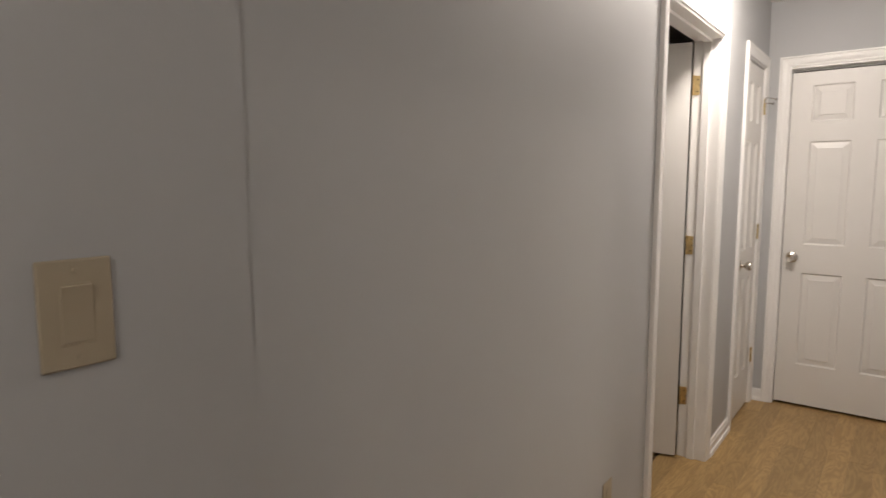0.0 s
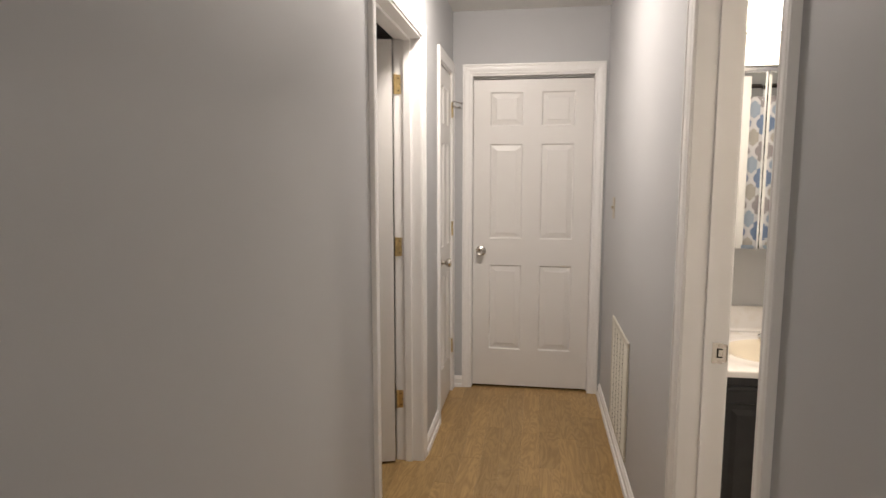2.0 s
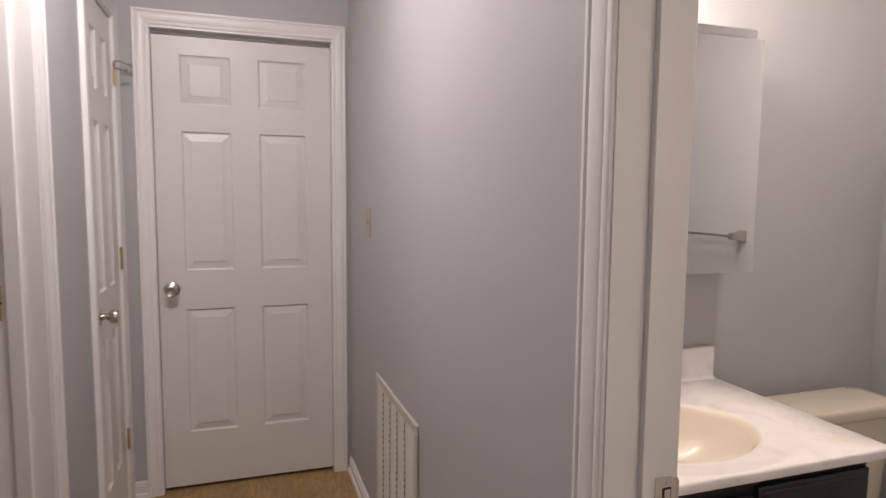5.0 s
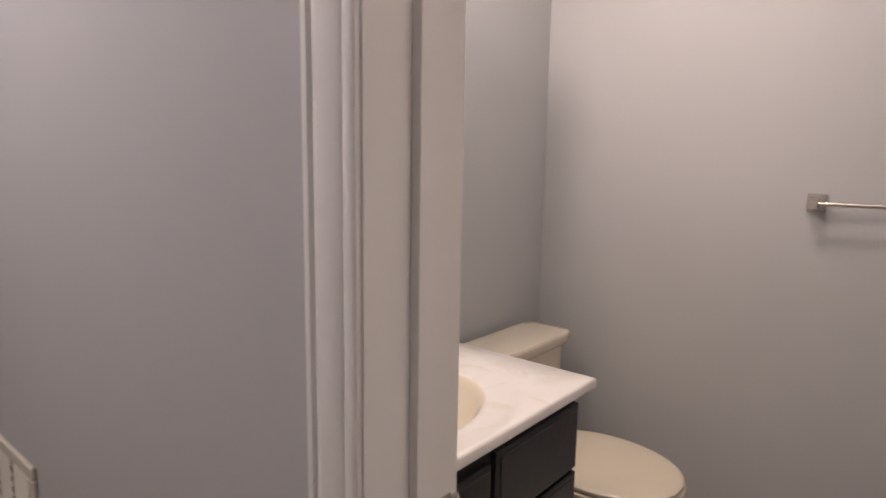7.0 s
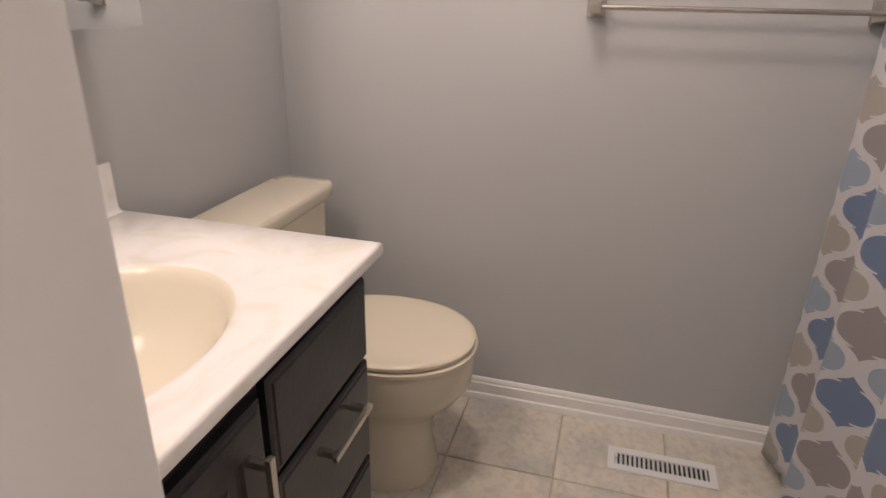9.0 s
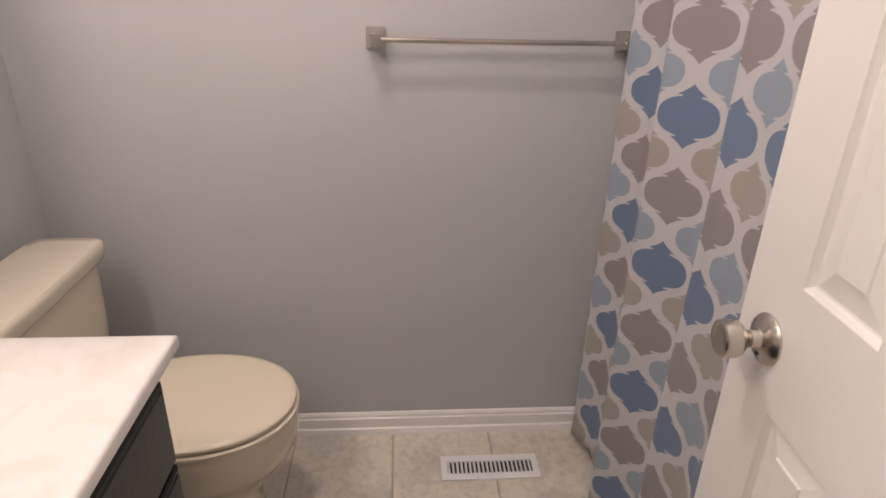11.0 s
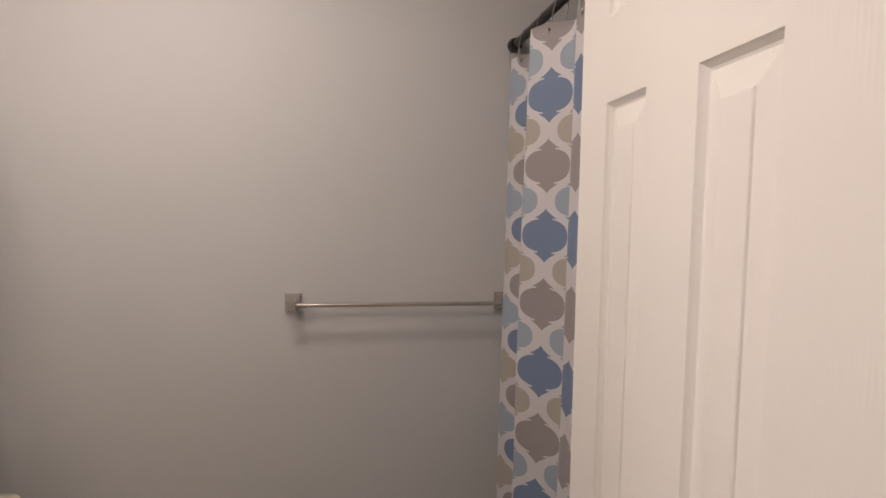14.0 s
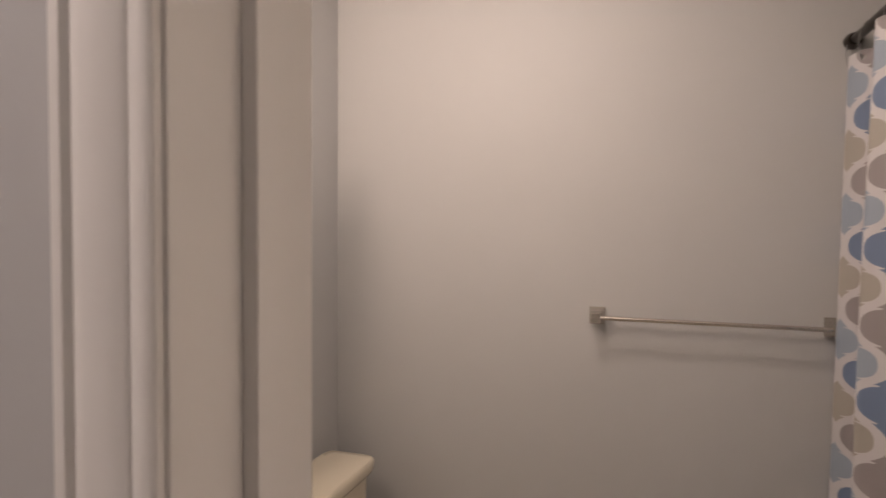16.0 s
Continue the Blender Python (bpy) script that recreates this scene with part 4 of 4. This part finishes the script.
part("duct_shadow", boxed(-0.0235, 0.0235, -0.1245, 0.1245, 0.0007, 0.0012), DARK, reg)
for k in range(20):
    y = -0.119 + k * 0.0125
    bm = bmesh.new()
    loft(bm, [[(x, y + 0.004, 0.0052), (x, y + 0.0055, 0.0052), (x, y - 0.0005, 0.0014), (x, y - 0.002, 0.0014)] for x in (-0.0238, 0.0238)])
    part("slat", bm, WHITE_METAL, reg)
part("damper_lever", boxed(-0.004, 0.006, 0.118, 0.123, 0.004, 0.010, bevel=0.001), WHITE_METAL, reg)

# ---- shower: rod, curtain, tub, shower head ----
ROD_Y, ROD_Z = 1.355, 1.924
rod = thing("shower_rod", "dark bronze tension shower rod between the walls", "shower rod")
part("rod", tube(bmesh.new(), [(BX0 + 0.002, ROD_Y, ROD_Z), (BX1 - 0.002, ROD_Y, ROD_Z)], 0.0115, 18), BRONZE, rod, smooth=True)
for x0, s in ((BX0 + 0.001, 1), (BX1 - 0.001, -1)):
    part("end_cap", lathe(bmesh.new(), [(0.0005, 0.0), (0.021, 0.0), (0.021, 0.012), (0.016, 0.03), (0.0005, 0.031)], pose(x0, ROD_Y, ROD_Z, 0, 90 * s, 0), 24), BRONZE, rod, smooth=True)

FOLDS = [(1.873, 1.362), (1.85, 1.374), (1.80, 1.396), (1.778, 1.392), (1.74, 1.368), (1.69, 1.354), (1.62, 1.366), (1.565, 1.380), (1.532, 1.408), (1.506, 1.432), (1.492, 1.435), (1.47, 1.418), (1.44, 1.393), (1.41, 1.370), (1.390, 1.358), (1.374, 1.356), (1.355, 1.366), (1.338, 1.378), (1.326, 1.380), (1.29, 1.373), (1.22, 1.368), (1.15, 1.382), (1.08, 1.398), (0.99, 1.378), (0.90, 1.392), (0.81, 1.402), (0.72, 1.380), (0.62, 1.388), (0.52, 1.398), (0.43, 1.380)]
C_TOP, C_FOOT = 1.870, 0.045


def curtain_path():
    """A rounded line through the fold points, with its running length."""
    pts = [Vector((x, y, 0)) for x, y in FOLDS]
    out = []
    for i in range(len(pts) - 1):
        p0, p1, p2, p3 = pts[max(i - 1, 0)], pts[i], pts[i + 1], pts[min(i + 2, len(pts) - 1)]
        for k in range(8):
            t = k / 8
            out.append(0.5 * ((2 * p1) + (p2 - p0) * t + (2 * p0 - 5 * p1 + 4 * p2 - p3) * t * t + (3 * p1 - p0 - 3 * p2 + p3) * t ** 3))
    out.append(pts[-1])
    run, length = [0.0], 0.0
    for a, b in zip(out, out[1:]):
        length += (b - a).length
        run.append(length)
    return out, run


HOOKS = [1.862, 1.755, 1.60, 1.455, 1.31, 1.16, 1.01, 0.86, 0.71, 0.57, 0.45]


def hang_curtain():
    pts, run = curtain_path()
    start = next(u for p, u in zip(pts, run) if p.x < 1.445)
    rows = 60
    bm = bmesh.new()
    uvl = bm.loops.layers.uv.new("UVMap")
    grid, coord = [], {}
    for j in range(rows + 1):
        v = j / rows
        z = C_TOP + (C_FOOT - C_TOP) * v
        line = []
        for p, u in zip(pts, run):
            loose = 0.85 + 0.15 * min(1, v * 2.2)
            y = 1.394 + (p.y - 1.394) * loose + 0.004 * v * math.sin(u * 17 + v * 5) + 0.003 * math.sin(u * 31 + v * 9) * v - 0.014 + 0.024 * v
            x = p.x + 0.006 * v * math.sin(u * 9 + 2)
            zz = z
            if j == 0:
                near = min(abs(p.x - h) for h in HOOKS)
                zz -= 0.010 * min(1.0, near / 0.07)
            vert = bm.verts.new((min(x, BX1 - 0.004), y, zz))
            coord[vert] = (u, zz)
            line.append(vert)
        grid.append(line)
    for j in range(rows):
        for i in range(len(pts) - 1):
            f = bm.faces.new((grid[j][i], grid[j][i + 1], grid[j + 1][i + 1], grid[j + 1][i]))
            f.smooth = True
            for loop in f.loops:
                loop[uvl].uv = (coord[loop.vert][0] - start + 20.5 * PRINT_W, coord[loop.vert][1] - 0.073)
    me = bpy.data.meshes.new("cloth")
    bm.to_mesh(me)
    bm.free()
    me.materials.append(CLOTH)
    curtain = thing("shower_curtain", "fabric shower curtain with blue, grey and beige lattice print", "shower curtain")
    ob = new("cloth", me)
    ob.parent = curtain
    th = ob.modifiers.new("thickness", "SOLIDIFY")
    th.thickness = 0.0012
    for hx in HOOKS:
        k = min(range(len(pts)), key=lambda i: abs(pts[i].x - hx))
        cy = 1.380 + (pts[k].y - 1.394) * 0.85
        ring = tube(bmesh.new(), [(hx, ROD_Y + 0.0165 * math.sin(a) + (cy - ROD_Y) * 0.5 * (1 - math.cos(a)) * 0.5, ROD_Z - 0.033 + 0.049 * math.cos(a)) for a in [2 * math.pi * q / 20 for q in range(21)]], 0.0014, 6)
        hk = part("curtain_hook", ring, CHROME, curtain, smooth=True)
        part("grommet", lathe(bmesh.new(), [(0.004, -0.002), (0.0075, -0.002), (0.0075, 0.002), (0.004, 0.002)], pose(hx, cy, C_TOP - 0.018, 90), 16), CHROME, hk)


hang_curtain()

tub = thing("bathtub", "white alcove bathtub behind the shower curtain", "bathtub")
bm = bmesh.new()


def rect(x0, x1, y0, y1, z):
    return [(x0, y0, z), (x1, y0, z), (x1, y1, z), (x0, y1, z)]


loft(bm, [rect(BX0 + 0.002, BX1 - 0.002, BY0 + 0.002, 1.335, 0.0), rect(BX0 + 0.002, BX1 - 0.002, BY0 + 0.002, 1.335, 0.36), rect(BX0 + 0.012, BX1 - 0.012, BY0 + 0.012, 1.325, 0.37), rect(BX0 + 0.08, BX1 - 0.08, BY0 + 0.06, 1.265, 0.37), rect(BX0 + 0.10, BX1 - 0.10, BY0 + 0.08, 1.245, 0.34), rect(BX0 + 0.16, BX1 - 0.2, BY0 + 0.12, 1.205, 0.08)])
part("tub_shell", bm, WHITE_TUB, tub, smooth=True)
shower = thing("shower_fixture", "chrome shower head and arm on the alcove wall", "shower head")
part("arm", tube(bmesh.new(), [(BX1 - 0.001, 1.0, 1.965), (BX1 - 0.06, 1.0, 1.975), (BX1 - 0.12, 1.0, 1.965), (BX1 - 0.15, 1.0, 1.94)], 0.009), CHROME, shower, smooth=True)
part("flange", lathe(bmesh.new(), [(0.0005, 0.0), (0.028, 0.0), (0.024, 0.008), (0.012, 0.012), (0.0005, 0.012)], pose(BX1 - 0.001, 1.0, 1.965, 0, -90, 0), 24), CHROME, shower, smooth=True)
part("spray_head", lathe(bmesh.new(), [(0.011, 0.03), (0.014, 0.02), (0.033, -0.008), (0.035, -0.02), (0.032, -0.022), (0.0005, -0.022)], pose(BX1 - 0.165, 1.0, 1.915, 0, 28, 0), 24), CHROME, shower, smooth=True)
